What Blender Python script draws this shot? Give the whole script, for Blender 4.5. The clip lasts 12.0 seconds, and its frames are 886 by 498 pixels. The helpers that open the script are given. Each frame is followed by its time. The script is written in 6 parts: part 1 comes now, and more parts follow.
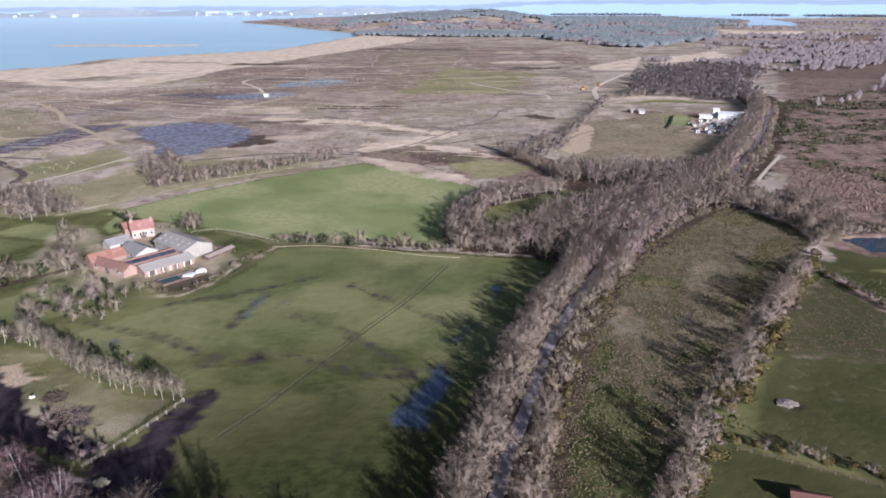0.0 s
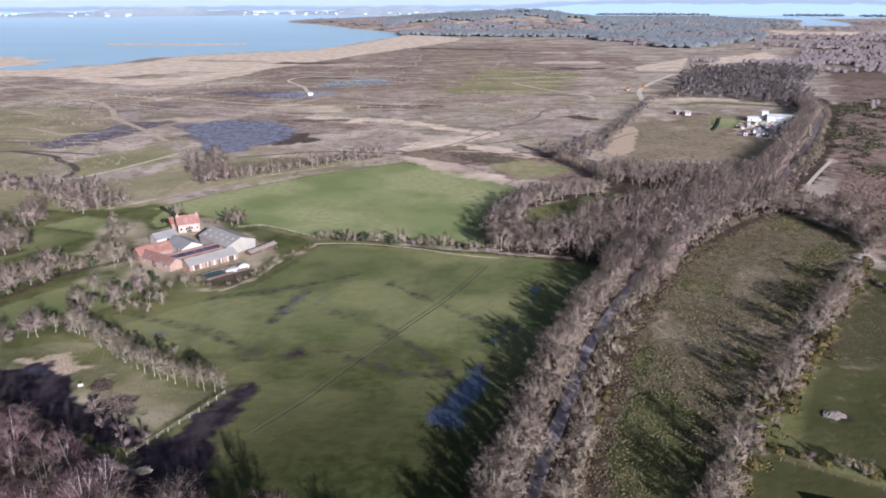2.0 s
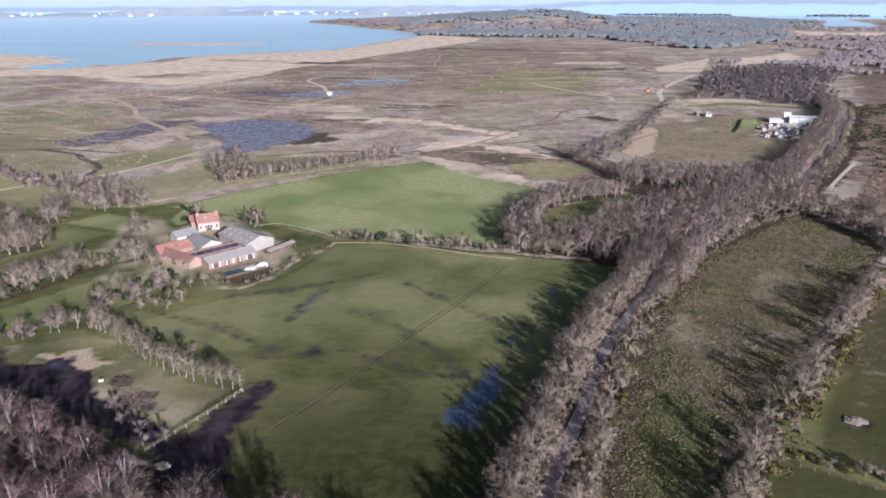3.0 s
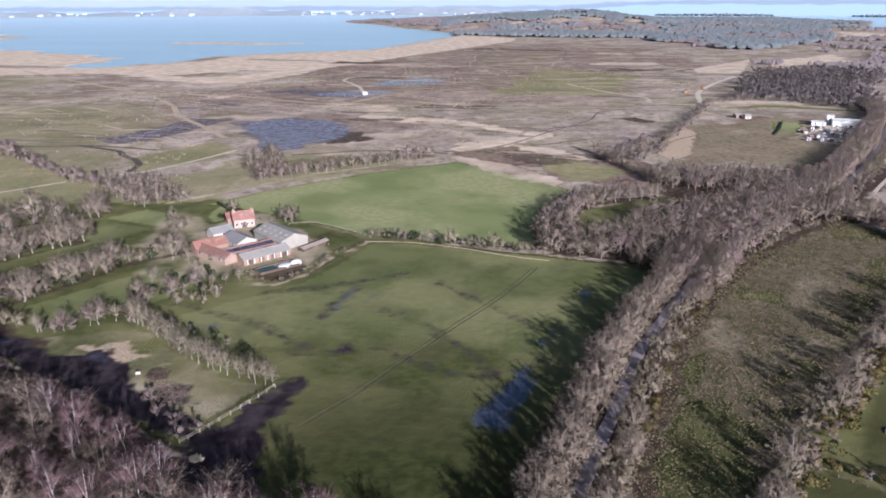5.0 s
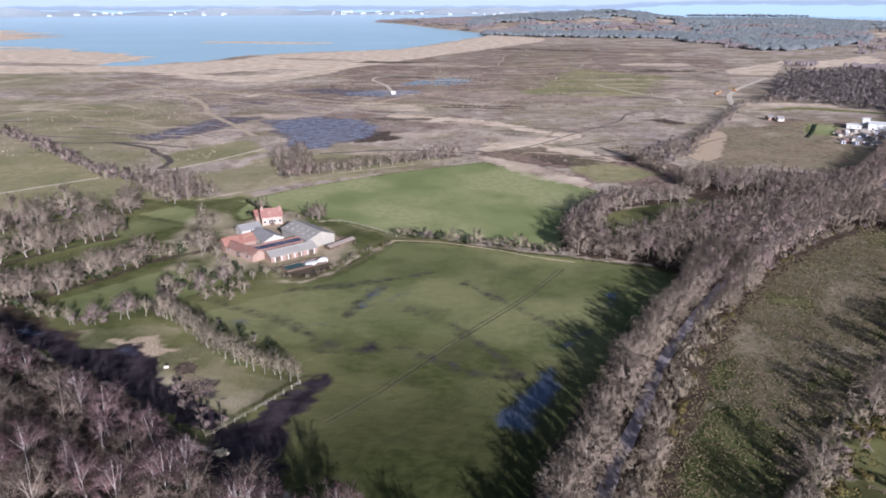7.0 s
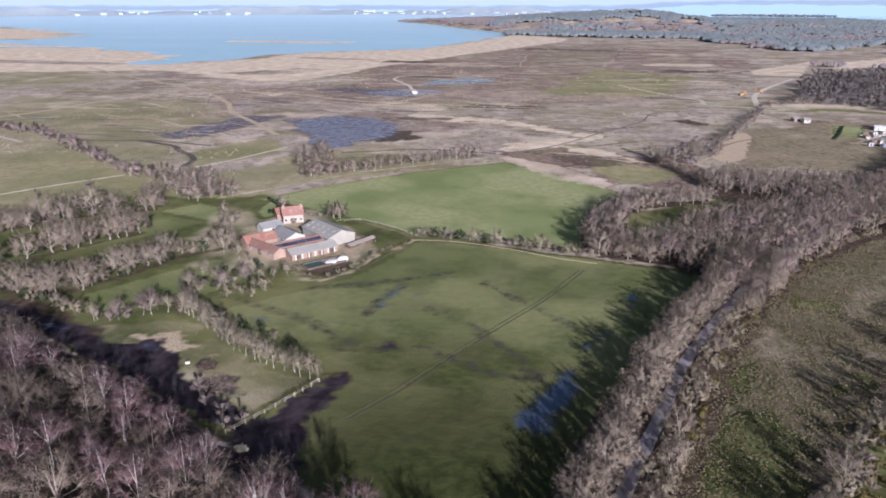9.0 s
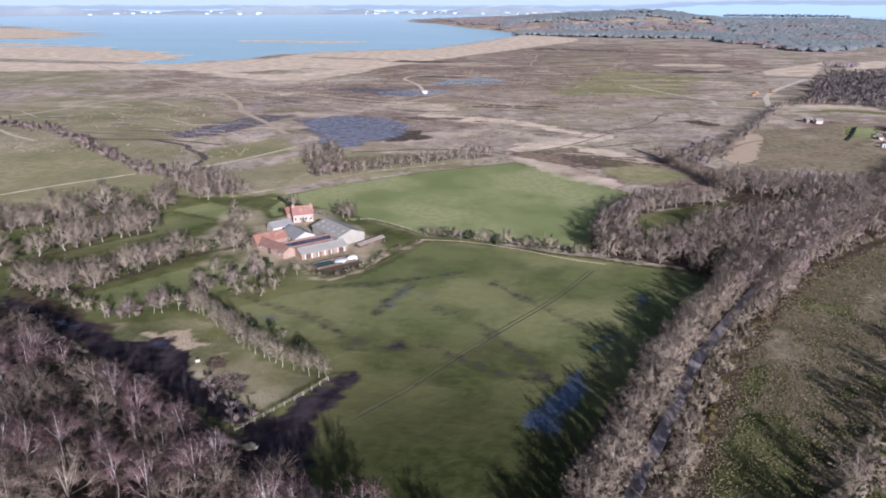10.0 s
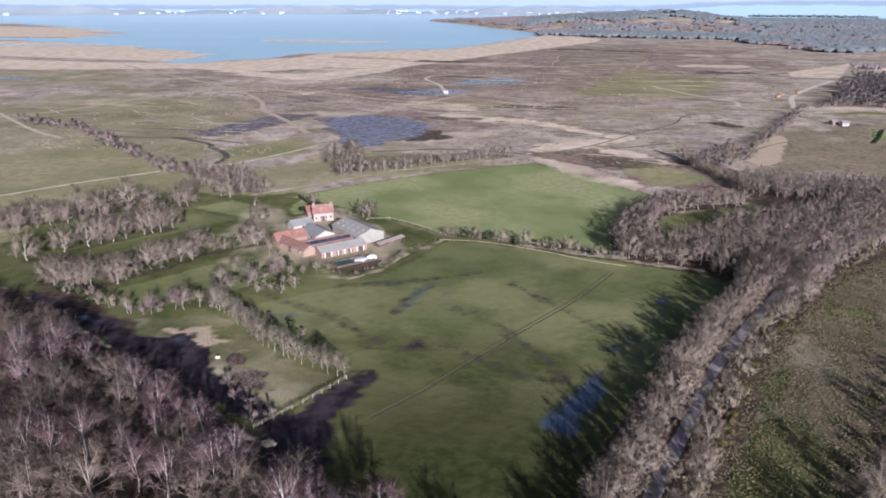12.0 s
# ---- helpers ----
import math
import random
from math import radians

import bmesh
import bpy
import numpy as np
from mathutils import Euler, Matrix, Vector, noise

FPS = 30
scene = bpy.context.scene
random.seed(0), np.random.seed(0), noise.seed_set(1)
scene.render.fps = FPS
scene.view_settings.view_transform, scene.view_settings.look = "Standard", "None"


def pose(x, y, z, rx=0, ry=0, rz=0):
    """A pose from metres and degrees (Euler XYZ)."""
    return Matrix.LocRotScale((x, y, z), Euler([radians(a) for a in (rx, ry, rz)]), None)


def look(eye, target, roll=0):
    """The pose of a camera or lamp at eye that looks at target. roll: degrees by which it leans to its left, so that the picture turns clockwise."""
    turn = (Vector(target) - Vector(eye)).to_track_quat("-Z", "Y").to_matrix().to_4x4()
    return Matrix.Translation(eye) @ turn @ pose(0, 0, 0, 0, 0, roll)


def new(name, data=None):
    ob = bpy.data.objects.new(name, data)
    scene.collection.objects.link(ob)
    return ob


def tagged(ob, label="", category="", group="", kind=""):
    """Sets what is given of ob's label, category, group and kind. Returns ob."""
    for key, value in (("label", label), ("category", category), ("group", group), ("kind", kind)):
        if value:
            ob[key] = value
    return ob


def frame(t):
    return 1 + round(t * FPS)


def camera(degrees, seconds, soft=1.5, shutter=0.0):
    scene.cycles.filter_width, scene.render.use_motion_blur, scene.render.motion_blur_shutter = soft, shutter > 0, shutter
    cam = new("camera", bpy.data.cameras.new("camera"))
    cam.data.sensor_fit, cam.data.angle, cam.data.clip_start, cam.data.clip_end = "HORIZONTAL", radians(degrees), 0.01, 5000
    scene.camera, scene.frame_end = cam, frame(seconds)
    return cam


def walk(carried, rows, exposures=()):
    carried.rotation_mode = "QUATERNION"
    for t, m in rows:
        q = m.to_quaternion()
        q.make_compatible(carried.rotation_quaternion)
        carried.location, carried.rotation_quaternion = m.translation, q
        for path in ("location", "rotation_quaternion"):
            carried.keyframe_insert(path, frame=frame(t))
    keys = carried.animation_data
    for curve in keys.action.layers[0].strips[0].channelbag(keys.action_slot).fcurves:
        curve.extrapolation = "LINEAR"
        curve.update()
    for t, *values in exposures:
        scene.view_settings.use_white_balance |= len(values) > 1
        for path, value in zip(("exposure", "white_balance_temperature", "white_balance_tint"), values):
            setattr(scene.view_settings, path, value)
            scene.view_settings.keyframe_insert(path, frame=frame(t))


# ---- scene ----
# ---- camera: a drone that hovers and turns to its left ----
EYE = 90.0
cam = camera(63.45, 12.0, soft=1.8)
TURNS = [
    (0.0, 0.0, -19.166, 0.094), (0.5, 0.49, -19.172, 0.119), (1.0, 1.688, -19.173, 0.101), (1.5, 2.611, -19.172, 0.094),
    (2.0, 3.353, -19.179, 0.082), (2.5, 4.085, -19.182, 0.113), (3.0, 4.831, -19.164, 0.072), (5.0, 7.569, -19.152, 0.074),
    (5.5, 8.12, -19.151, 0.037), (6.0, 8.664, -19.147, 0.054), (6.5, 9.201, -19.14, 0.011), (7.0, 9.783, -19.158, -0.016),
    (9.0, 11.481, -19.184, -0.061), (9.5, 11.859, -19.185, -0.065), (10.0, 12.275, -19.194, -0.081), (10.5, 12.786, -19.2, -0.106),
    (11.0, 13.181, -19.206, -0.104), (11.5, 13.587, -19.202, -0.103), (12.0, 13.931, -19.202, -0.152),
]
walk(cam, [(t, pose(0, 0, EYE, 90 + pitch, lean, yaw)) for t, yaw, pitch, lean in TURNS], [(0.0, 0.9, 5550, 18), (12.0, 0.82, 5550, 18)])

# ---- light: low winter sun behind and to the right, thin haze ----
SUN_EL, SUN_AZ = radians(17.5), math.atan2(0.515, -0.857)
world = bpy.data.worlds.new("winter_sky")
scene.world = world
world.use_nodes = True
wn, wl = world.node_tree.nodes, world.node_tree.links
sky = wn.new("ShaderNodeTexSky")
sky.sky_type, sky.sun_disc = "NISHITA", False
sky.sun_elevation, sky.sun_rotation = SUN_EL, SUN_AZ
sky.air_density, sky.dust_density, sky.ozone_density = 1.0, 2.0, 1.5
wl.new(sky.outputs[0], wn["Background"].inputs[0])
wn["Background"].inputs[1].default_value = 0.036
sun_data = bpy.data.lights.new("sun", "SUN")
sun_data.energy, sun_data.angle, sun_data.color = 5.0, radians(0.6), (1.0, 0.95, 0.88)
sun = new("sun", sun_data)
sun_way = Vector((math.sin(SUN_AZ) * math.cos(SUN_EL), math.cos(SUN_AZ) * math.cos(SUN_EL), math.sin(SUN_EL)))
sun.matrix_world = look(sun_way * 300, (0, 0, 0))


# ---- materials ----
def nodes_of(name):
    m = bpy.data.materials.new(name)
    m.use_nodes = True
    return m, m.node_tree.nodes, m.node_tree.links, m.node_tree.nodes["Principled BSDF"]


def wire(links, value, socket):
    if hasattr(value, "is_linked"):
        links.new(value, socket)
    elif isinstance(value, tuple):
        socket.default_value = (*value, 1.0)
    else:
        socket.default_value = value


def noise_of(n, l, coords, size, detail=4.0, stretch=None):
    """Noise whose patches are about size metres across."""
    if stretch:
        mp = n.new("ShaderNodeMapping")
        mp.inputs["Scale"].default_value = stretch
        l.new(coords, mp.inputs[0])
        coords = mp.outputs[0]
    t = n.new("ShaderNodeTexNoise")
    t.inputs["Scale"].default_value, t.inputs["Detail"].default_value = 1.0 / size, detail
    l.new(coords, t.inputs["Vector"])
    return t.outputs["Fac"]


def ranged(n, l, value, lo, hi, out_lo=0.0, out_hi=1.0):
    r = n.new("ShaderNodeMapRange")
    r.interpolation_type = "SMOOTHSTEP"
    l.new(value, r.inputs[0])
    for i, v in enumerate((lo, hi, out_lo, out_hi)):
        r.inputs[i + 1].default_value = v
    return r.outputs[0]


def blend(n, l, fac, a, b, mode="MIX"):
    x = n.new("ShaderNodeMix")
    x.data_type, x.blend_type = "RGBA", mode
    wire(l, fac, x.inputs[0]), wire(l, a, x.inputs[6]), wire(l, b, x.inputs[7])
    return x.outputs[2]


def calc(n, l, op, a, b=0.0):
    x = n.new("ShaderNodeMath")
    x.operation = op
    wire(l, a, x.inputs[0]), wire(l, b, x.inputs[1])
    return x.outputs[0]


def plain(name, dark, light, rough=0.8, grain=0.6, metal=0.0, per="object", bump=0.3, stain=None):
    """A worn surface between two colours: patches at two scales, a tint of its own for each piece, and relief."""
    m, n, l, p = nodes_of(name)
    geo = n.new("ShaderNodeNewGeometry")
    info = n.new("ShaderNodeObjectInfo")
    big = noise_of(n, l, geo.outputs["Position"], grain * 6)
    fine = noise_of(n, l, geo.outputs["Position"], grain, 6)
    own = info.outputs["Random"] if per == "object" else geo.outputs["Random Per Island"]
    mixed = calc(n, l, "ADD", calc(n, l, "MULTIPLY", big, 0.45), calc(n, l, "MULTIPLY", fine, 0.35))
    mixed = calc(n, l, "ADD", mixed, calc(n, l, "MULTIPLY", own, 0.3 if per == "object" else 0.16))
    col = blend(n, l, ranged(n, l, mixed, 0.25, 0.85), dark, light)
    if stain:
        col = blend(n, l, ranged(n, l, noise_of(n, l, geo.outputs["Position"], grain * 3, 5), 0.52, 0.7), col, stain)
    l.new(col, p.inputs["Base Color"])
    p.inputs["Roughness"].default_value, p.inputs["Metallic"].default_value = rough, metal
    p.inputs["Specular IOR Level"].default_value = 0.25
    if bump:
        b = n.new("ShaderNodeBump")
        b.inputs["Strength"].default_value, b.inputs["Distance"].default_value = bump, 0.05
        l.new(fine, b.inputs["Height"])
        l.new(b.outputs[0], p.inputs["Normal"])
    return m


OAK_BARK = plain("oak_bark", (0.17, 0.145, 0.12), (0.34, 0.295, 0.25), 0.9, 0.5)
OAK_TWIG = plain("oak_twigs", (0.175, 0.135, 0.105), (0.31, 0.247, 0.198), 0.9, 2.5, per="island", bump=0)
BIRCH_BARK = plain("birch_bark", (0.3, 0.26, 0.25), (0.58, 0.53, 0.51), 0.7, 0.4, stain=(0.16, 0.13, 0.12))
BIRCH_TWIG = plain("birch_twigs", (0.19, 0.134, 0.124), (0.315, 0.232, 0.215), 0.9, 2.5, per="island", bump=0)
POPLAR_TWIG = plain("pale_twigs", (0.205, 0.165, 0.118), (0.34, 0.282, 0.21), 0.9, 2.5, per="island", bump=0)
YOUNG_BARK = plain("young_bark", (0.2, 0.18, 0.15), (0.4, 0.36, 0.3), 0.85, 0.4)
# near wood: darker, redder tones than the same trees elsewhere
WOOD_TWIG = plain("near_wood_twigs", (0.115, 0.083, 0.066), (0.25, 0.19, 0.153), 0.9, 2.5, per="island", bump=0)
WOOD_BARK = plain("near_oak_bark", (0.13, 0.11, 0.09), (0.3, 0.255, 0.215), 0.9, 0.5)
WOOD_BIRCH_TWIG = plain("near_birch_twigs", (0.11, 0.062, 0.064), (0.24, 0.152, 0.152), 0.9, 2.5, per="island", bump=0)
PINK_WASH = plain("pink_limewash", (0.36, 0.275, 0.23), (0.47, 0.38, 0.33), 0.9, 0.6, stain=(0.3, 0.22, 0.18))
WILLOW_TWIG = plain("scrub_twigs", (0.16, 0.12, 0.11), (0.3, 0.23, 0.21), 0.9, 2.5, per="island", bump=0)
GORSE = plain("gorse", (0.065, 0.054, 0.018), (0.185, 0.14, 0.048), 0.85, 1.5, per="island", bump=0)
BRAMBLE = plain("dead_bramble", (0.06, 0.04, 0.022), (0.17, 0.115, 0.062), 0.9, 1.5, per="island", bump=0)
EVERGREEN = plain("evergreen_leaves", (0.02, 0.03, 0.013), (0.075, 0.085, 0.035), 0.6, 1.5, per="island", bump=0)
# far woods: distance haze is mixed into these greyed, bluish colours
FAR_TWIG = plain("hazed_bare_wood", (0.125, 0.102, 0.103), (0.21, 0.178, 0.178), 0.95, 30.0, per="island", bump=0)
FAR_PINE = plain("hazed_pine_wood", (0.1, 0.112, 0.12), (0.165, 0.18, 0.188), 0.95, 30.0, per="island", bump=0)
TUSSOCK = plain("tussock_grass", (0.145, 0.114, 0.068), (0.265, 0.21, 0.135), 0.95, 4.0, per="island", bump=0)
RED_TILE = plain("red_clay_tiles", (0.2, 0.09, 0.07), (0.32, 0.16, 0.125), 0.85, 0.7, stain=(0.3, 0.2, 0.15))
HOUSE_TILE = plain("pinkish_red_tiles", (0.21, 0.1, 0.085), (0.33, 0.175, 0.15), 0.85, 0.7, stain=(0.32, 0.22, 0.18))
OLD_TILE = plain("weathered_tiles", (0.19, 0.1, 0.08), (0.33, 0.19, 0.155), 0.9, 0.9, stain=(0.25, 0.2, 0.17))
BRICK = plain("pink_brick", (0.23, 0.145, 0.115), (0.36, 0.26, 0.215), 0.9, 0.4)
RENDERED = plain("pale_render", (0.36, 0.325, 0.28), (0.5, 0.46, 0.41), 0.85, 0.8, stain=(0.5, 0.44, 0.38))
SHEET = plain("fibre_cement_sheet", (0.23, 0.21, 0.195), (0.34, 0.315, 0.29), 0.85, 1.2, stain=(0.25, 0.24, 0.22))
GREY_SLATE = plain("grey_slate", (0.17, 0.16, 0.16), (0.28, 0.265, 0.26), 0.7, 0.8)
PANEL = plain("dark_solar_panel", (0.03, 0.035, 0.055), (0.06, 0.065, 0.09), 0.25, 0.8, bump=0)
WHITE = plain("white_paint", (0.52, 0.52, 0.52), (0.68, 0.68, 0.67), 0.6, 1.0)
TIMBER = plain("weathered_timber", (0.24, 0.2, 0.15), (0.5, 0.44, 0.36), 0.9, 0.3)
DARK_WOOD = plain("dark_timber", (0.07, 0.05, 0.04), (0.18, 0.13, 0.1), 0.9, 0.4)
GLASS = plain("window_glass", (0.03, 0.035, 0.04), (0.06, 0.065, 0.07), 0.08, 1.0, bump=0)
TARP = plain("teal_tarpaulin", (0.03, 0.07, 0.07), (0.06, 0.12, 0.115), 0.5, 0.8)
RUBBLE = plain("rubble", (0.07, 0.05, 0.045), (0.19, 0.135, 0.115), 0.95, 0.7, per="island")
ORANGE = plain("orange_paint", (0.36, 0.17, 0.05), (0.48, 0.24, 0.08), 0.5, 0.6)
BLUE_GREY = plain("blue_grey_sheet", (0.25, 0.28, 0.36), (0.45, 0.47, 0.55), 0.6, 1.0)
RUSTY = plain("rusty_sheet", (0.11, 0.05, 0.04), (0.2, 0.1, 0.08), 0.8, 0.8)
# the lane's lavender sky sheen is put into the tarmac colours
TARMAC = plain("sky_tinted_tarmac", (0.22, 0.192, 0.212), (0.32, 0.282, 0.306), 0.7, 2.0, stain=(0.17, 0.14, 0.11))

# ---- the lie of the land: plan functions ----
GROUND_SEED = np.random.RandomState(7)


def edge_distance(px, py, corners):
    """Signed distance to a polygon, positive inside."""
    best = np.full(px.shape, 1e12)
    inside = np.zeros(px.shape, bool)
    for (ax, ay), (bx, by) in zip(corners, corners[1:] + corners[:1]):
        ex, ey = bx - ax, by - ay
        k = np.clip(((px - ax) * ex + (py - ay) * ey) / (ex * ex + ey * ey + 1e-9), 0, 1)
        best = np.minimum(best, (px - ax - k * ex) ** 2 + (py - ay - k * ey) ** 2)
        cross = (ay > py) != (by > py)
        inside ^= cross & (px < ex * (py - ay) / (ey if abs(ey) > 1e-9 else 1e-9) + ax)
    return np.where(inside, 1, -1) * np.sqrt(best)


def line_distance(px, py, points):
    best = np.full(px.shape, 1e12)
    for (ax, ay), (bx, by) in zip(points, points[1:]):
        ex, ey = bx - ax, by - ay
        k = np.clip(((px - ax) * ex + (py - ay) * ey) / (ex * ex + ey * ey + 1e-9), 0, 1)
        best = np.minimum(best, (px - ax - k * ex) ** 2 + (py - ay - k * ey) ** 2)
    return np.sqrt(best)


def step(v, lo, hi):
    k = np.clip((v - lo) / (hi - lo), 0, 1)
    return k * k * (3 - 2 * k)


def wobble(px, py, size, seed=0.0):
    """Cheap smooth noise from crossed waves, about -1 to 1."""
    out = 0.0
    for i in range(5):
        a = seed * 1.7 + i * 2.399
        s = size * (0.5 + 0.35 * i)
        out = out + np.sin((px * math.cos(a) + py * math.sin(a)) * 6.283 / s + a * 5 + 1.3 * np.sin((py * math.cos(a) - px * math.sin(a)) * 4.1 / s + i))
    return out / 3.2


BAY = [(-859, 3232), (-620, 2900), (-414, 2457), (-270, 2200), (-225, 1990), (-300, 1560), (-335, 1402), (-524, 1262), (-590, 1080), (-600, 1005),
       (-690, 950), (-660, 1010), (-640, 1080), (-700, 1160), (-1029, 1340), (-1400, 1430), (-1309, 1601), (-1280, 1700), (-1360, 1800), (-1686, 2069), (-2411, 2453),
       (-4990, 3000), (-4990, 4990), (-300, 4990), (-700, 3800)]
FAR_SOUND = [(500, 4250), (1250, 4350), (1450, 3780), (1560, 3700), (1900, 3850), (2300, 4100), (4990, 3600), (4990, 4990), (-300, 4990)]
LAGOON = [(1076, 2711), (989, 2400), (1166, 2487), (1395, 2957), (1505, 3356), (1570, 3720), (1450, 3800), (1347, 3276)]
POND = [(159, 271), (182, 274), (174, 255), (163, 256)]
SPIT = [(-838, 1590), (-748, 1568), (-703, 1590), (-606, 1565), (-560, 1588)]
CREEK = [(-1500, 1310), (-1180, 1262), (-1060, 1290)]


def height(px, py):
    """Ground level: flat marsh and fields, a wooded rise far off, and the bay's bed."""
    z = (46 + 9 * wobble(px, py, 420, 3)) * np.exp(-((px - 40) / 370) ** 2 - ((py - 2750) / 420) ** 2)
    z = z + (9 + 4 * wobble(px, py, 300, 5)) * np.exp(-((px - 650) / 520) ** 2 - ((py - 2500) / 520) ** 2)
    z = z + 14 * np.exp(-((px + 480) / 260) ** 2 - ((py - 3050) / 330) ** 2)
    z = z + 10 * np.exp(-((px - 480) / 160) ** 2 - ((py - 620) / 200) ** 2)
    z = z + 0.12 * wobble(px, py, 60) * step(py, 300, 500)
    for shore, soft in ((BAY, 10), (FAR_SOUND, 25), (LAGOON, 10), (POND, 1.5)):
        d = edge_distance(px, py, shore) + wobble(px, py, soft * 9, soft) * soft * 0.8
        k = step(d, -soft, soft)
        z = z * (1 - k) - 1.6 * k
    k = step(line_distance(px, py, SPIT), 36, 24)
    z = z * (1 - k) + 0.3 * k
    k = step(line_distance(px, py, CREEK), 16, 6)
    return z * (1 - k) - 1.4 * k


# ---- ground: one sheet with its plant cover ----
def spread(lo, hi, fine_lo, fine_hi, step_size, growth):
    out = list(np.arange(fine_lo, fine_hi, step_size))
    s, v = step_size, out[-1]
    while v < hi:
        s *= growth
        v = min(v + s, hi)
        out.append(v)
    s, v = step_size, fine_lo
    while v > lo:
        s *= growth if lo > -4000 or v > -200 else 1.15
        v = max(v - s, lo)
        out.insert(0, v)
    return np.array(out)


def grid_mesh(name, xs, ys):
    gx, gy = np.meshgrid(xs, ys)
    gx, gy = gx.ravel(), gy.ravel()
    nx, ny = len(xs), len(ys)
    a = (np.arange(ny - 1)[:, None] * nx + np.arange(nx - 1)[None, :]).ravel()
    quads = np.stack([a, a + 1, a + 1 + nx, a + nx], 1)
    me = bpy.data.meshes.new(name)
    me.vertices.add(len(gx))
    me.loops.add(quads.size)
    me.polygons.add(len(quads))
    me.vertices.foreach_set("co", np.stack([gx, gy, height(gx, gy)], 1).ravel())
    me.loops.foreach_set("vertex_index", quads.ravel())
    me.polygons.foreach_set("loop_start", np.arange(0, quads.size, 4))
    me.polygons.foreach_set("use_smooth", np.ones(len(quads), bool))
    me.update()
    return me, gx, gy


XS = spread(-4990, 4990, -230, 180, 1.7, 1.022)
YS = spread(-4990, 4990, 88, 330, 1.5, 1.011)
ground_mesh, GX, GY = grid_mesh("ground", XS, YS)
GZ = np.empty(len(GX) * 3)
ground_mesh.vertices.foreach_get("co", GZ)
GZ = GZ[2::3].reshape(len(YS), len(XS)).copy()


def level(x, y):
    """The sheet's height at a place."""
    i, j = min(max(int(np.searchsorted(XS, x)), 1), len(XS) - 1), min(max(int(np.searchsorted(YS, y)), 1), len(YS) - 1)
    u, v = (x - XS[i - 1]) / (XS[i] - XS[i - 1]), (y - YS[j - 1]) / (YS[j] - YS[j - 1])
    return float((1 - v) * ((1 - u) * GZ[j - 1, i - 1] + u * GZ[j - 1, i]) + v * ((1 - u) * GZ[j, i - 1] + u * GZ[j, i]))


COVER = {k: np.zeros(len(GX)) for k in ("green", "straw", "dark", "sand", "mud", "wet", "litter", "heath")}


def near(corners, margin):
    c = np.array(corners)
    lo, hi = c.min(0) - margin, c.max(0) + margin
    return np.nonzero((GX > lo[0]) & (GX < hi[0]) & (GY > lo[1]) & (GY < hi[1]))[0]


def cover(kind, corners, soft=2.0, amount=1.0, ragged=0.0):
    """Grow a kind of cover over a polygon, with a soft and ragged margin."""
    i = near(corners, soft + ragged * 2)
    d = edge_distance(GX[i], GY[i], corners)
    if ragged:
        d = d + ragged * wobble(GX[i], GY[i], ragged * 5, len(corners))
    k = amount * step(d, -soft, soft)
    COVER[kind][i] = np.maximum(COVER[kind][i], k) if amount > 0 else COVER[kind][i] * (1 + k)


def clear(kinds, corners, soft=2.0, ragged=0.0):
    for k in kinds:
        cover(k, corners, soft, -1.0, ragged)


def strip(kind, points, width, soft=1.0, amount=1.0, ragged=0.0):
    """The same along a line: ditches, tracks, banks."""
    i = near(points, width + soft + ragged)
    d = line_distance(GX[i], GY[i], points)
    if ragged:
        d = d + ragged * wobble(GX[i], GY[i], ragged * 8, width)
    COVER[kind][i] = np.maximum(COVER[kind][i], amount * step(d, width / 2 + soft, max(width / 2 - soft, 0)))


TRACK_EARTH = plain("track_earth", (0.42, 0.345, 0.26), (0.6, 0.52, 0.42), 0.9, 1.5)
DEAD_GRASS = plain("dead_grass_strip", (0.36, 0.28, 0.19), (0.54, 0.43, 0.31), 0.95, 3.0)
DITCH = plain("ditch_peat", (0.05, 0.04, 0.035), (0.14, 0.105, 0.085), 0.6, 3.0)


ROAD = [(4, 88), (10, 114), (14, 129), (21, 151), (28, 175), (37, 197), (49, 224), (66, 259), (92, 300), (140, 356), (173, 409), (212, 480), (250, 556), (276, 612), (296, 690), (330, 800), (420, 960)]
BIG_FIELD = [(9, 253), (-28, 260), (-63, 264), (-71, 234), (-77, 219), (-88, 206), (-107, 187), (-102, 172), (-62, 149), (-73, 123), (-58, 96), (-40, 80), (6, 80), (10, 112), (22, 150), (36, 196), (48, 226), (37, 247)]
UPPER_FIELD = [(-66, 268), (-105, 289), (-153, 306), (-128, 341), (-95, 375), (-47, 413), (-30, 402), (-10, 382), (18, 355), (8, 330), (2, 289), (2, 260)]
TUSSOCK_FIELD = [(16, 112), (27, 146), (36, 170), (46, 200), (60, 226), (82, 264), (132, 318), (148, 290), (146, 268), (126, 240), (102, 206), (82, 176), (60, 146), (50, 129), (40, 110), (36, 85), (8, 85)]
EAST_FIELD = [(66, 136), (86, 175), (108, 208), (134, 232), (137, 200), (150, 224), (170, 200), (150, 120), (88, 118)]
EAST_PASTURE = [(70, 134), (84, 162), (96, 172), (112, 165), (130, 150), (150, 130), (120, 112), (88, 120)]
PADDOCK_SE = [(42, 108), (54, 130), (62, 130), (88, 116), (110, 95), (40, 85)]
STRIP_FIELD = [(-158, 185), (-131, 228), (-112, 216), (-110, 203), (-118, 191), (-128, 180), (-145, 174)]
LANE_FIELD = [(-206, 200), (-172, 240), (-155, 268), (-188, 277), (-180, 250), (-196, 222), (-214, 206)]
NORTH_PLOT = [(-188, 277), (-155, 268), (-160, 290), (-176, 296)]
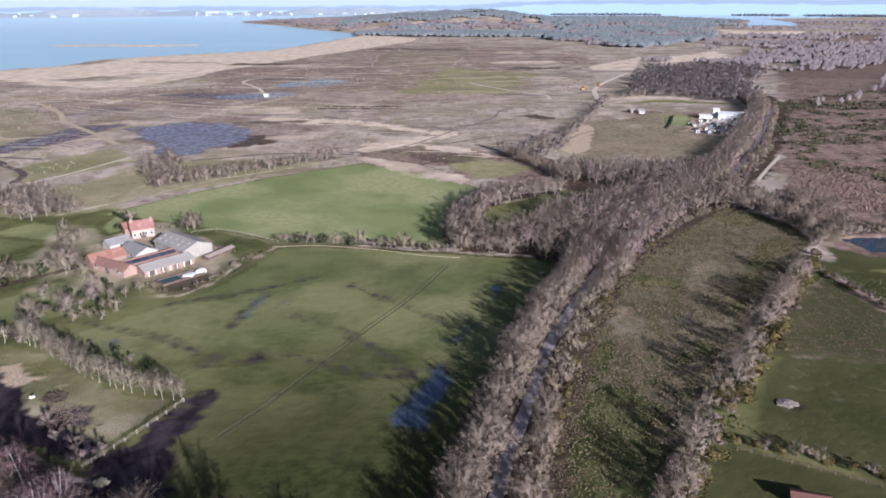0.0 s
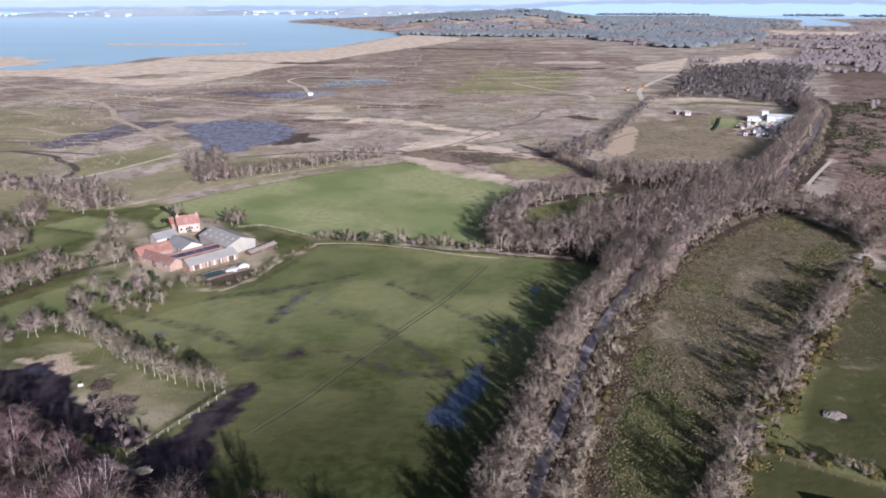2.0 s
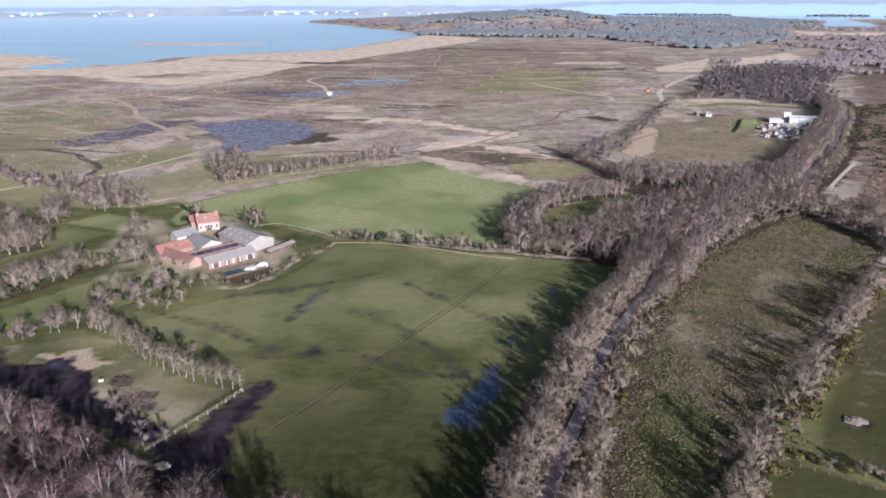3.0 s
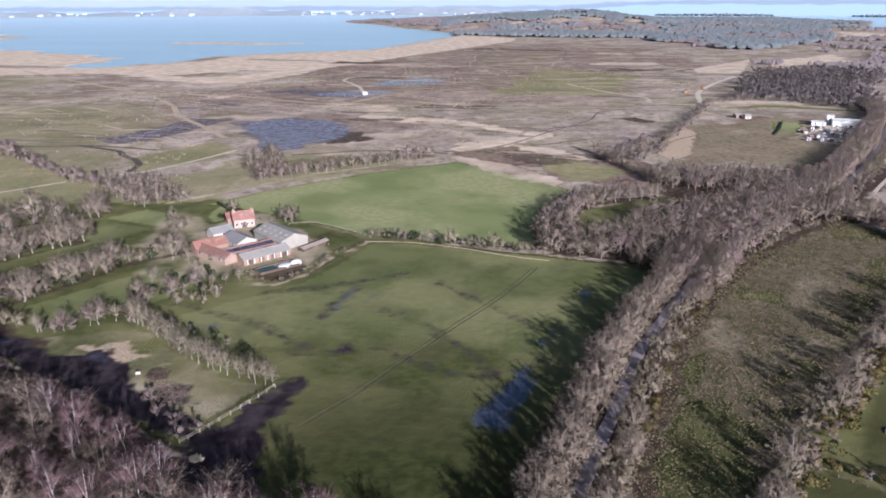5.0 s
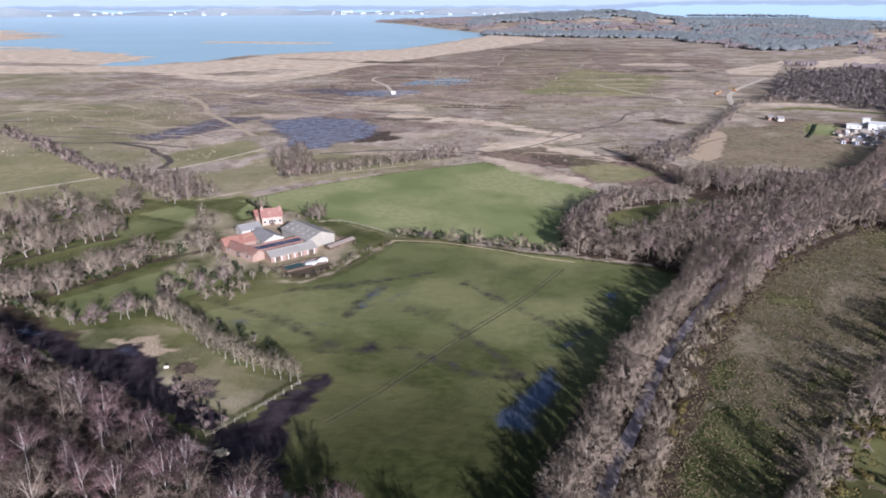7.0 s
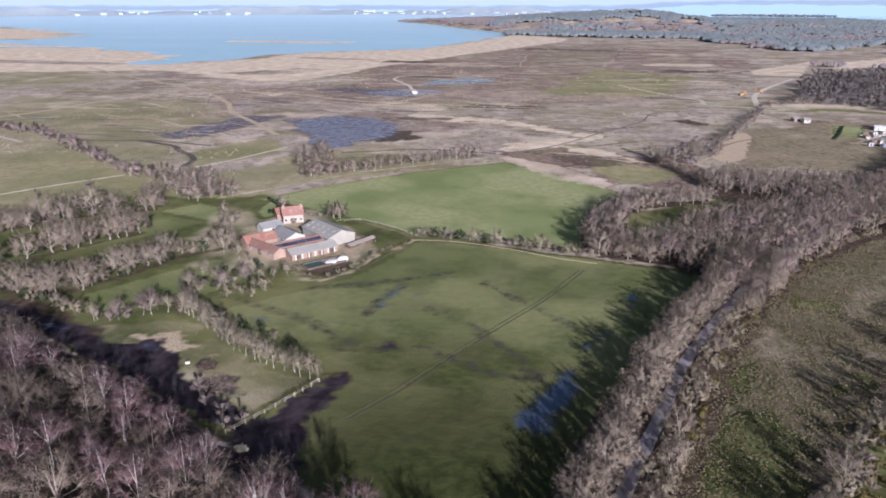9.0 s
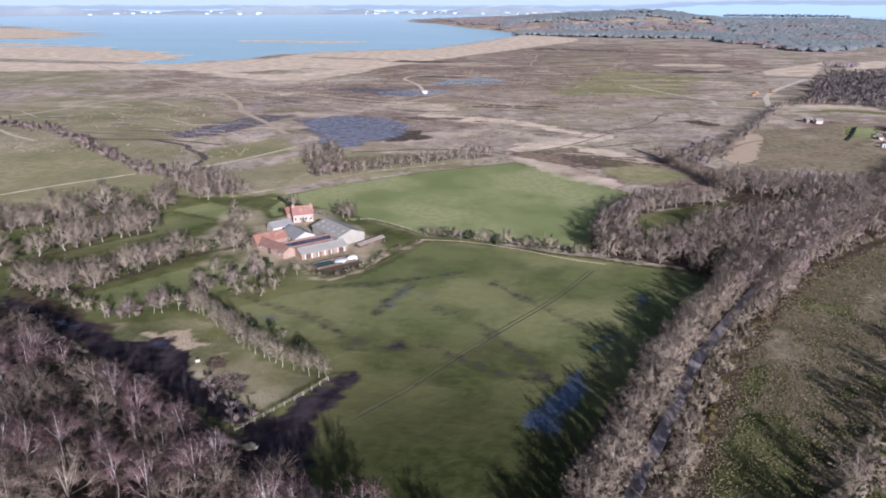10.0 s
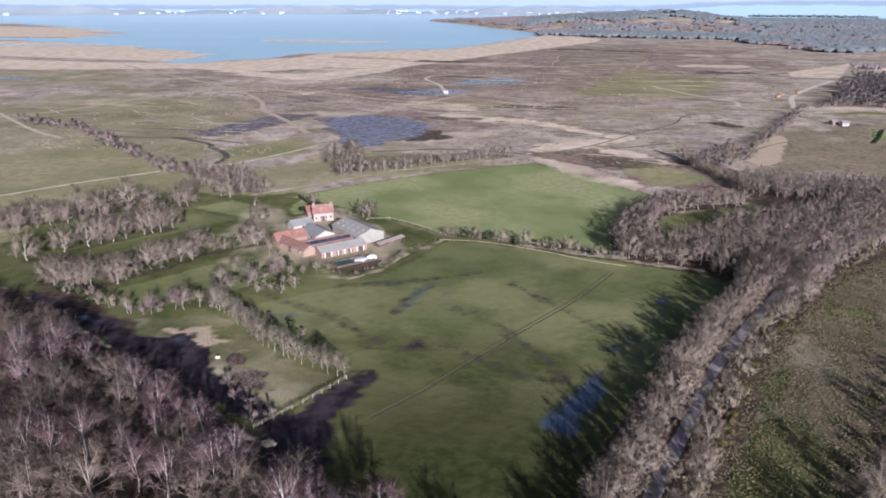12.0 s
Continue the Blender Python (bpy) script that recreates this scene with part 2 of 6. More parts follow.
BIRCH_YARD = [(-62, 148), (-72, 126), (-92, 137), (-108, 146), (-128, 156), (-140, 166), (-118, 180), (-95, 165), (-80, 157)]
SOUTH_WOOD = [(-230, 190), (-194, 178), (-166, 168), (-132, 150), (-108, 141), (-94, 133), (-76, 121), (-58, 116), (-47, 106), (-30, 88), (-30, 60), (-230, 60)]

# pasture and sown fields
cover("green", [(-240, -160), (-240, 95), (-60, 100), (190, 100), (190, -160)], 20, 0.86, 8)
cover("green", [(-240, 95), (-240, 300), (-150, 320), (-60, 270), (60, 240), (190, 250), (190, 80), (-240, 80)], 12, 0.92, 5)
cover("green", [(-240, 205), (-240, 300), (-150, 320), (-60, 270), (-66, 262), (-78, 222), (-100, 200), (-150, 180)], 10, 0.9, 5)
cover("straw", [(-160, 262), (-148, 225), (-118, 206), (-92, 208), (-70, 240), (-66, 262), (-92, 282), (-128, 300), (-168, 300)], 8, 0.42, 5)
for field, amount in ((BIG_FIELD, 0.955), (UPPER_FIELD, 1.0), (STRIP_FIELD, 0.96), (LANE_FIELD, 0.955), (NORTH_PLOT, 0.97), (EAST_PASTURE, 0.95), (PADDOCK_SE, 0.9)):
    cover("green", field, 1.5, amount, 0.5)
clear(("green",), TUSSOCK_FIELD, 1.5)
clear(("green",), [(86, 175), (108, 208), (134, 232), (160, 230), (160, 175), (118, 166), (98, 172)], 5, 3)
cover("heath", TUSSOCK_FIELD, 2, 0.54)
cover("green", TUSSOCK_FIELD, 2, 0.52)
for patch, amount in (([(14, 100), (30, 140), (36, 162), (48, 158), (52, 140), (46, 118), (36, 95)], 0.9), ([(62, 237), (60, 225), (77, 216), (83, 224), (70, 233)], 0.93), ([(40, 176), (46, 178), (43, 165), (36, 160)], 0.92),
                      ([(62, 181), (77, 180), (75, 168), (62, 168)], 0.9), ([(84, 190), (100, 215), (122, 244), (140, 268), (136, 280), (112, 250), (92, 212)], 0.78), ([(112, 290), (131, 314), (142, 296), (130, 284)], 0.8)):
    cover("green", patch, 5, amount, 4)
cover("heath", EAST_FIELD, 3, 0.9)
cover("green", EAST_FIELD, 3, 0.66, 3)
cover("dark", EAST_FIELD, 3, 0.34, 3)
clear(("dark", "heath"), EAST_PASTURE, 4, 2)
cover("green", EAST_PASTURE, 3, 0.95, 2)
cover("heath", [(134, 232), (150, 262), (150, 300), (136, 325), (165, 345), (200, 310), (230, 260), (190, 190), (140, 200)], 4, 0.8, 3)
cover("green", [(140, 215), (160, 240), (190, 235), (190, 190), (145, 190)], 5, 0.75, 3)
cover("green", [(134, 228), (148, 262), (160, 250), (185, 250), (200, 200), (140, 200)], 4, 0.72, 2)
cover("dark", [(150, 275), (152, 300), (180, 300), (190, 285), (182, 268), (178, 276)], 5, 0.6, 4)
cover("straw", [(42, 206), (54, 210), (68, 188), (60, 172), (44, 184)], 10, 0.44, 5)
cover("straw", [(74, 222), (92, 246), (112, 270), (120, 262), (98, 226), (84, 206)], 10, 0.4, 6)
cover("green", [(-480, 490), (-425, 600), (-360, 612), (-320, 490), (-345, 425)], 10, 0.56, 8)
cover("green", [(-246, 395), (-216, 464), (-180, 420), (-192, 395), (-222, 362)], 4, 0.6, 3)
cover("green", [(-48, 746), (0, 1036), (129, 952), (58, 721)], 15, 0.74, 12)
cover("green", [(-900, 800), (-700, 860), (-560, 830), (-520, 700), (-800, 560)], 30, 0.5, 20)
cover("green", [(-430, 420), (-330, 420), (-250, 350), (-300, 290), (-430, 330)], 12, 0.5, 10)
cover("green", [(-300, 400), (-230, 355), (-190, 320), (-190, 250), (-260, 220), (-400, 230), (-420, 330)], 12, 0.62, 6)
cover("green", [(0, 440), (30, 420), (52, 402), (40, 380), (18, 372), (4, 395)], 5, 0.7, 3)
cover("green", [(142, 655), (205, 690), (270, 655), (266, 640), (205, 668)], 4, 0.95, 2)
cover("green", [(168, 545), (180, 592), (204, 590), (190, 535)], 3, 0.99, 2)
cover("green", [(76, 442), (108, 560), (200, 620), (210, 500), (150, 400)], 10, 0.46, 10)
cover("heath", [(76, 442), (108, 560), (200, 620), (210, 500), (150, 400)], 10, 0.6, 10)
cover("heath", [(0, 384), (30, 366), (62, 352), (72, 400), (60, 440), (30, 452), (14, 420)], 5, 0.62, 4)
cover("green", [(-210, 335), (-155, 312), (-100, 375), (-60, 420), (-110, 432), (-170, 420)], 8, 0.56, 5)

cover("green", [(-520, 300), (-560, 620), (-340, 640), (-255, 470), (-205, 335), (-300, 250)], 30, 0.52, 18)

# reed beds and pale strips of dead grass
REED_BED = [(-560, 1020), (-500, 1255), (-330, 1395), (-290, 1560), (-215, 1990), (-60, 1850), (-75, 1700), (-205, 1300), (-300, 1000), (-310, 900), (-360, 790), (-450, 820), (-560, 900), (-760, 820), (-1000, 830), (-1000, 960), (-700, 950)]
cover("straw", REED_BED, 8, 1.0, 6)
cover("straw", [(-1500, 1100), (-1500, 1400), (-1029, 1345), (-700, 1165), (-635, 1085), (-690, 990), (-900, 1000)], 8, 1.0, 6)
cover("straw", [(-2600, 2200), (-1686, 2080), (-1350, 1800), (-1270, 1690), (-1310, 1590), (-1450, 1500), (-2600, 1700)], 10, 0.85, 25)
strip("straw", SPIT, 70, 12, 1.0, 4)
clear(("straw",), [(-470, 870), (-400, 960), (-340, 960), (-400, 860)], 12, 8)
for band in ([(-157, 548), (-141, 588), (-64, 568), (8, 508), (2, 496), (-66, 548), (-120, 553)],
             [(-55, 436), (-48, 474), (-17, 495), (8, 520), (10, 510), (-10, 478), (-30, 455)],
             [(-323, 662), (-309, 694), (-298, 680), (-318, 655)],
             [(203, 990), (207, 1051), (340, 1250), (300, 1130), (256, 985)],
             [(-16, 470), (14, 458), (34, 430), (22, 428), (-12, 455)]):
    cover("straw", band, 3, 0.95, 4)
cover("heath", [(-60, 440), (-20, 460), (30, 450), (44, 420), (26, 400), (-10, 402)], 8, 0.8, 5)
cover("heath", [(-54, 424), (-48, 432), (-14, 410), (16, 374), (12, 360), (-18, 376)], 2, 1.0, 2)
cover("straw", [(-54, 424), (-48, 432), (-14, 410), (16, 374), (12, 360), (-18, 376)], 2, 0.55, 2)
cover("straw", [(331, 1183), (512, 1381), (470, 1200), (328, 1100)], 12, 0.8, 10)
cover("straw", [(800, 2200), (1250, 2100), (1300, 2020), (900, 1960), (760, 2000)], 30, 0.8, 25)
cover("heath", [(500, 1300), (900, 1900), (1500, 2300), (2400, 2400), (2200, 1300), (900, 900)], 40, 0.8, 30)
cover("sand", [(72, 452), (88, 505), (108, 552), (113, 536), (100, 480), (92, 448), (78, 436)], 3, 0.9, 2)
for k in range(26):
    x, y = GROUND_SEED.uniform(-420, 260), GROUND_SEED.uniform(560, 1650)
    w, h = GROUND_SEED.uniform(25, 110), GROUND_SEED.uniform(6, 22) * (y / 800)
    lean_y = GROUND_SEED.uniform(-0.25, 0.1) * w
    kind = ("straw", "dark", "straw", "heath")[k % 4]
    cover(kind, [(x - w, y - h - lean_y), (x - w * 0.6, y + h - lean_y), (x + w, y + h + lean_y), (x + w * 0.8, y - h + lean_y)], 6, GROUND_SEED.uniform(0.35, 0.8), 8)

# grazing marsh: plots between banks and drains
PLOT_ROWS = []
for j in range(9):
    row_y, wide = 430 * 1.165 ** j, 62 * 1.1 ** j
    PLOT_ROWS.append([(-620 + wide * (i + 0.4 * GROUND_SEED.uniform(-1, 1)) - 0.25 * (row_y - 430) * (1 if i % 2 else 0.9), row_y * (1 + 0.05 * GROUND_SEED.uniform(-1, 1)) + 0.1 * wide * (i - 6) * 0.4) for i in range(15)])
for j in range(8):
    for i in range(14):
        plot = [PLOT_ROWS[j][i], PLOT_ROWS[j][i + 1], PLOT_ROWS[j + 1][i + 1], PLOT_ROWS[j + 1][i]]
        cx, cy = sum(q[0] for q in plot) / 4, sum(q[1] for q in plot) / 4
        kind, amount = (("green", 0.4), ("heath", 0.55), ("heath", 0.35), ("green", 0.3), ("heath", 0.5), ("straw", 0.4), ("straw", 0.3))[GROUND_SEED.randint(7)]
        if cx < 190 and (cx < 20 or cy > 640):
            cover(kind, plot, 4 * cy / 700, amount, 4 * cy / 700)

# heath and heather
cover("heath", [(180, 380), (240, 520), (300, 640), (430, 960), (900, 1500), (1600, 1500), (900, 500), (420, 280), (196, 304), (165, 340)], 10, 0.75, 10)
cover("heath", [(-300, 560), (-60, 620), (120, 700), (60, 900), (180, 1100), (60, 1700), (-180, 1500), (-300, 1000)], 60, 0.52, 40)
cover("dark", [(370, 900), (480, 1120), (900, 1450), (800, 1000), (500, 800)], 30, 0.5, 30)
cover("dark", [(-900, 3200), (-400, 2500), (-100, 2050), (500, 2000), (1500, 3000), (1200, 4200), (-500, 4200)], 60, 0.15, 60)
cover("heath", [(-900, 3200), (-400, 2500), (-100, 2050), (500, 2000), (1500, 3000), (1200, 4200), (-500, 4200)], 60, 0.4, 60)
cover("dark", [(-22, 436), (8, 446), (26, 434), (20, 412), (-10, 408)], 6, 0.6, 4)
cover("dark", [(60, 590), (78, 602), (94, 578), (84, 568)], 3, 0.8, 3)
cover("dark", [(-160, 400), (-120, 425), (-60, 435), (-60, 425), (-110, 390), (-145, 360)], 5, 0.5, 3)
cover("dark", [(-230, 330), (-160, 340), (-130, 345), (-160, 310), (-220, 315)], 8, 0.25, 5)

# flooded and muddy ground
FLOOD = [(-240, 535), (-200, 565), (-158, 556), (-138, 520), (-132, 482), (-150, 440), (-162, 424), (-180, 440), (-205, 480)]
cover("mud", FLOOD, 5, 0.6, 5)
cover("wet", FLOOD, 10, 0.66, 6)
cover("dark", [(-150, 500), (-128, 505), (-112, 470), (-140, 460)], 4, 0.9, 4)
cover("mud", [(-290, 720), (-225, 700), (-165, 690), (-200, 740), (-260, 760)], 6, 0.9, 6)
cover("wet", [(-240, 712), (-180, 690), (-140, 730), (-175, 760), (-215, 735)], 6, 0.7, 6)
cover("wet", [(-195, 800), (-130, 800), (-105, 860), (-140, 890), (-180, 850)], 6, 0.85, 5)
cover("mud", [(-300, 452), (-280, 545), (-240, 560), (-255, 474), (-270, 432)], 5, 0.75, 5)
cover("wet", [(-292, 455), (-278, 520), (-262, 520), (-272, 440)], 5, 0.6, 5)
cover("wet", [(-470, 500), (-420, 535), (-400, 515), (-440, 480)], 5, 0.5, 6)
cover("wet", [(-330, 610), (-310, 625), (-285, 590), (-305, 575)], 4, 0.55, 4)
cover("wet", [(-800, 760), (-640, 720), (-660, 700), (-800, 730)], 5, 0.8, 3)

# tracks and paths
TRACKS = (
    ([(-288, 273), (-271, 303), (-245, 339)], 1.6, "sand"), ([(-227, 357), (-210, 376), (-190, 430)], 1.8, "sand"),
    ([(-700, 919), (-560, 812), (-412, 705), (-335, 625), (-297, 565), (-250, 512), (-215, 470)], 4.5, "straw"), ([(-520, 440), (-466, 503), (-446, 602), (-416, 706)], 4.0, "straw"),
    ([(-502, 493), (-413, 432), (-370, 410)], 3.0, "sand"), ([(-412, 706), (-300, 690), (-190, 650), (-150, 720)], 4.5, "straw"), ([(-190, 650), (-60, 640), (60, 655)], 3.0, "straw"),
    ([(-176, 722), (-200, 790), (-232, 850), (-225, 890), (-180, 905), (-110, 900)], 4.0, "sand"),
    ([(30, 840), (69, 768), (102, 725), (104, 690), (146, 680)], 4.0, "sand"), ([(146, 680), (160, 770), (190, 850), (240, 955)], 5.0, "sand"),
    ([(146, 676), (205, 688), (268, 652)], 2.4, "straw"), ([(-300, 999), (-360, 800), (-412, 706)], 3.5, "straw"), ([(-430, 470), (-343, 426), (-290, 432), (-240, 424)], 3.0, "dark"),
    ([(-66, 262), (-48, 263), (-28, 259), (-8, 252), (6, 249)], 0.45, "straw"),
    ([(56, 132), (50, 122), (44, 113), (40, 104)], 1.3, "sand"), ([(166, 369), (184, 398), (204, 429)], 2.0, "sand"),
    ([(-225, 364), (-228, 380), (-238, 394), (-252, 405), (-264, 418), (-300, 432)], 4.0, "dark"), ([(-60, 445), (-46, 442), (-20, 470), (7, 521), (39, 578), (52, 625), (90, 650), (140, 664)], 1.6, "dark"),
    ([(22, 470), (34, 450), (46, 430), (62, 384)], 2.0, "dark"), ([(72, 452), (100, 510), (170, 570)], 1.2, "dark"), ([(-150, 420), (-100, 440), (-55, 437)], 2.5, "dark"))
strip("straw", [(-172, 304), (-142, 343), (-121, 372), (-95, 392), (-60, 424)], 2.6, 1.5, 0.55, 1)
strip("straw", [(-99, 221), (-92, 213), (-85, 213), (-78, 223), (-74, 240), (-69, 252), (-64, 262)], 2.2, 1.5, 0.55, 0.8)
strip("straw", [(-66, 262), (-48, 263), (-28, 259), (-8, 252), (6, 249)], 2.6, 1.5, 0.4, 0.4)
strip("wet", [(169, 366), (187, 394), (203, 422)], 2.4, 1, 0.6)
cover("sand", [(-140, 262), (-126, 236), (-106, 226), (-88, 218), (-78, 232), (-82, 262), (-106, 274), (-124, 280)], 2.5, 0.5, 1.5)
cover("green", [(-144, 286), (-146, 306), (-134, 300), (-128, 289), (-136, 277)], 1.5, 1.0, 0.5)
cover("green", [(-116, 281), (-106, 288), (-98, 290), (-92, 284), (-104, 279), (-112, 274)], 1.5, 0.95, 0.5)
cover("litter", [(-97, 222), (-92, 216), (-83, 218), (-78, 229), (-82, 236), (-90, 232)], 2, 0.6, 1)
clear(("sand", "straw"), [(-98, 281), (-84, 279), (-67, 265), (-72, 246), (-80, 258), (-90, 268)], 3, 1)
clear(("sand", "straw"), [(-146, 288), (-147, 306), (-134, 301), (-127, 288), (-136, 277)], 2)
cover("sand", [(172, 515), (200, 488), (234, 545), (228, 580), (196, 560)], 4, 0.65, 3)
cover("mud", [(178, 512), (200, 495), (226, 545), (200, 555)], 4, 0.5, 3)

# mud, puddles and wheel ruts in the near field
GATE_MUD = [(-62, 153), (-53, 152), (-56, 142), (-58, 131), (-54, 120), (-52, 108), (-61, 106), (-70, 114), (-72, 124), (-62, 146)]
cover("mud", GATE_MUD, 5, 0.95, 2)
cover("mud", [(-128, 157), (-113, 163), (-106, 157), (-104, 147), (-123, 146), (-150, 160), (-156, 168), (-140, 166)], 3, 0.9, 2)
cover("wet", [(-118, 160), (-110, 161), (-108, 154), (-116, 155)], 2, 0.6, 1.5)
cover("wet", [(-153, 167), (-142, 164), (-146, 160), (-156, 164)], 2, 0.75, 1)
cover("green", BIRCH_YARD, 3, 0.72, 2)
cover("straw", BIRCH_YARD, 3, 0.41, 3)
cover("heath", [(-126, 166), (-100, 168), (-88, 158), (-84, 150), (-104, 150), (-122, 158)], 4, 0.6, 3)
# real mud, laid wide to paint in the near wood's shadow as well
cover("mud", [(-130, 154), (-119, 152), (-104, 155), (-97, 145), (-80, 136), (-73, 131), (-73, 124), (-92, 131), (-114, 144)], 2.5, 0.95, 1.5)
cover("sand", [(-123, 163), (-111, 168), (-101, 159), (-108, 153), (-118, 156)], 2.5, 0.75, 1.5)
cover("sand", [(-100, 158), (-92, 158), (-90, 152), (-98, 152)], 2.5, 0.4, 1.5)
cover("heath", [(-80, 150), (-75, 151), (-73, 146), (-78, 144)], 2, 0.8, 1)
cover("mud", [(-94, 147), (-82, 148), (-77, 139), (-86, 136), (-93, 140)], 2, 0.6, 2)
cover("heath", [(-94, 147), (-82, 148), (-77, 139), (-86, 136), (-93, 140)], 3, 0.9, 2)
for puddle, amount in (([(-13, 140), (-4, 136), (2, 150), (1, 166), (-4, 164), (-7, 152)], 0.6), ([(-2, 179), (7, 181), (12, 194), (8, 193)], 0.7), ([(15, 211), (19, 226), (21, 225), (18, 210)], 0.65),
                       ([(-63, 190), (-62, 202), (-58, 212), (-55, 211), (-58, 196)], 0.55), ([(-22, 158), (-13, 158), (-12, 161), (-20, 161)], 0.5), ([(-97, 181), (-90, 184), (-86, 181), (-92, 179)], 0.55),
                       ([(-52, 226), (-40, 224), (-44, 220)], 0.4), ([(-84, 178), (-74, 176), (-72, 170), (-80, 172)], 0.4), ([(-46, 166), (-34, 164), (-18, 168), (-36, 169)], 0.35),
                       ([(-32, 398), (-14, 384), (-10, 380), (-22, 386)], 0.6), ([(-8, 322), (4, 322), (4, 317), (-6, 318)], 0.6), ([(29, 330), (40, 334), (44, 331), (34, 327)], 0.5)):
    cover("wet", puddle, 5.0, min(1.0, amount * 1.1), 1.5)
cover("mud", [(-70, 172), (-60, 178), (-50, 170), (-58, 163), (-68, 165)], 5, 0.45, 3)
for smudge, amount in (([(-100, 196), (-80, 186), (-60, 180), (-40, 170), (-42, 166), (-62, 174), (-84, 181)], 0.55), ([(-40, 232), (-34, 208), (-22, 190), (-16, 172), (-20, 172), (-28, 192), (-40, 210)], 0.48), ([(-72, 166), (-50, 160), (-30, 150), (-32, 146), (-54, 155)], 0.52)):
    cover("mud", smudge, 6, amount * 0.75, 2)
for puddle in ([(-56, 200), (-50, 214), (-46, 212), (-52, 198)], [(-74, 184), (-66, 186), (-63, 181), (-70, 180)]):
    cover("wet", puddle, 4, 0.6, 1.5)
for old_drain, wide in (([(-110, 194), (-85, 186), (-59, 170)], 5), ([(-86, 206), (-67, 215), (-50, 225), (-44, 230)], 5), ([(-45, 197), (-30, 189), (-13, 169), (-9, 162)], 3.5), ([(-40, 172), (-21, 161), (-8, 160)], 3.5), ([(-62, 190), (-61, 205), (-56, 216)], 4), ([(-30, 222), (-12, 204), (4, 190)], 3)):
    strip("mud", old_drain, wide, 4.0, 0.5, 1.5)
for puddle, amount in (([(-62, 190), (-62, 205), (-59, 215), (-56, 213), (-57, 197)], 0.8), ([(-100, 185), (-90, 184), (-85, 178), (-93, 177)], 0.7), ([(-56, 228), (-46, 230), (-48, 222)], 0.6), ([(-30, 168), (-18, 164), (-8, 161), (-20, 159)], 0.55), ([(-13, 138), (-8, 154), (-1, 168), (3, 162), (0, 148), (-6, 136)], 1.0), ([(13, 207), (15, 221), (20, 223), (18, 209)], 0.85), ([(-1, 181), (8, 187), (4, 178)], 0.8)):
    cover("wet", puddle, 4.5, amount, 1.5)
cover("mud", [(-62, 171), (-49, 174), (-46, 168), (-57, 165)], 4, 0.6, 3)
cover("straw", [(-40, 165), (-20, 180), (-6, 170), (-20, 155)], 8, 0.18, 4)
cover("green", [(13, 268), (15, 302), (21, 318), (46, 338), (64, 352), (92, 356), (90, 335), (70, 318), (48, 308), (30, 280)], 3, 0.93, 1)

# leaf litter under the woods
WEST_ARM = [(3, 258), (1, 271), (5, 295), (11, 312), (19, 327), (31, 337), (45, 344), (58, 350), (60, 343), (45, 336), (32, 328), (22, 317), (16, 302), (14, 285), (16, 266), (20, 256)]
MAIN_WOOD = [(6, 257), (23, 254), (40, 246), (54, 232), (80, 265), (110, 305), (131, 320), (146, 344), (132, 360), (108, 362), (90, 341), (72, 322), (50, 312), (38, 294), (28, 284), (19, 272)]
NORTH_WOOD = [(62, 368), (60, 392), (72, 402), (104, 398), (140, 396), (168, 410), (158, 380), (140, 358), (118, 360), (92, 357), (78, 360)]
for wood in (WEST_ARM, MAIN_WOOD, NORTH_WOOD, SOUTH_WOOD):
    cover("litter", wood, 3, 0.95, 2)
# dark gap by the stream: tree shadow put into the litter colour
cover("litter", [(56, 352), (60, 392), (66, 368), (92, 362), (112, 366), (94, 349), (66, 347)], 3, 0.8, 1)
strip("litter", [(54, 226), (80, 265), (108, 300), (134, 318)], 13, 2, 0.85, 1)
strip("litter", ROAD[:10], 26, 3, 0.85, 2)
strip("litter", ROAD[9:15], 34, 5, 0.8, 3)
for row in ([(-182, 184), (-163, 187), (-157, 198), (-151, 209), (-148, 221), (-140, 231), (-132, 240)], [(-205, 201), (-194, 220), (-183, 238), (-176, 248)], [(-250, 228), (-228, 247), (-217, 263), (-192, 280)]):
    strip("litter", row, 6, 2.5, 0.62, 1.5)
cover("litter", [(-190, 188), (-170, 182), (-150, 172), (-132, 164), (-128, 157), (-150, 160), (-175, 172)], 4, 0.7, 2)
cover("mud", [(-182, 178), (-160, 172), (-142, 164), (-132, 158), (-138, 154), (-160, 164), (-180, 172)], 2.5, 0.85, 1.5)
cover("dark", [(-520, 360), (-480, 520), (-380, 640), (-330, 560), (-360, 440), (-300, 330), (-420, 290)], 30, 0.34, 14)
cover("mud", [(-320, 640), (-280, 650), (-262, 620), (-300, 610)], 6, 0.6, 6)
clear(("green", "straw"), SOUTH_WOOD, 2)
# southern turf: less green cover, so darker colours stand in for dimmer light
cover("mud", [(76, 147), (79, 151), (85, 149), (86, 145), (80, 143)], 2.5, 0.5, 1)
for corners, soft, share in (([(-70, 150), (-30, 158), (10, 150), (24, 140), (14, 80), (-60, 80)], 30, 0.19), (EAST_PASTURE, 4, 0.2), (PADDOCK_SE, 2, 0.2), (EAST_FIELD, 6, 0.1)):
    i = near(corners, soft)
    COVER["green"][i] *= 1 - share * step(edge_distance(GX[i], GY[i], corners), -soft, soft)
for key in ("coverA", "coverB"):
    names = list(COVER)[:4] if key == "coverA" else list(COVER)[4:]
    at = ground_mesh.attributes.new(key, "FLOAT_COLOR", "POINT")
    at.data.foreach_set("color", np.stack([COVER[k] for k in names], 1).astype(np.float32).ravel())


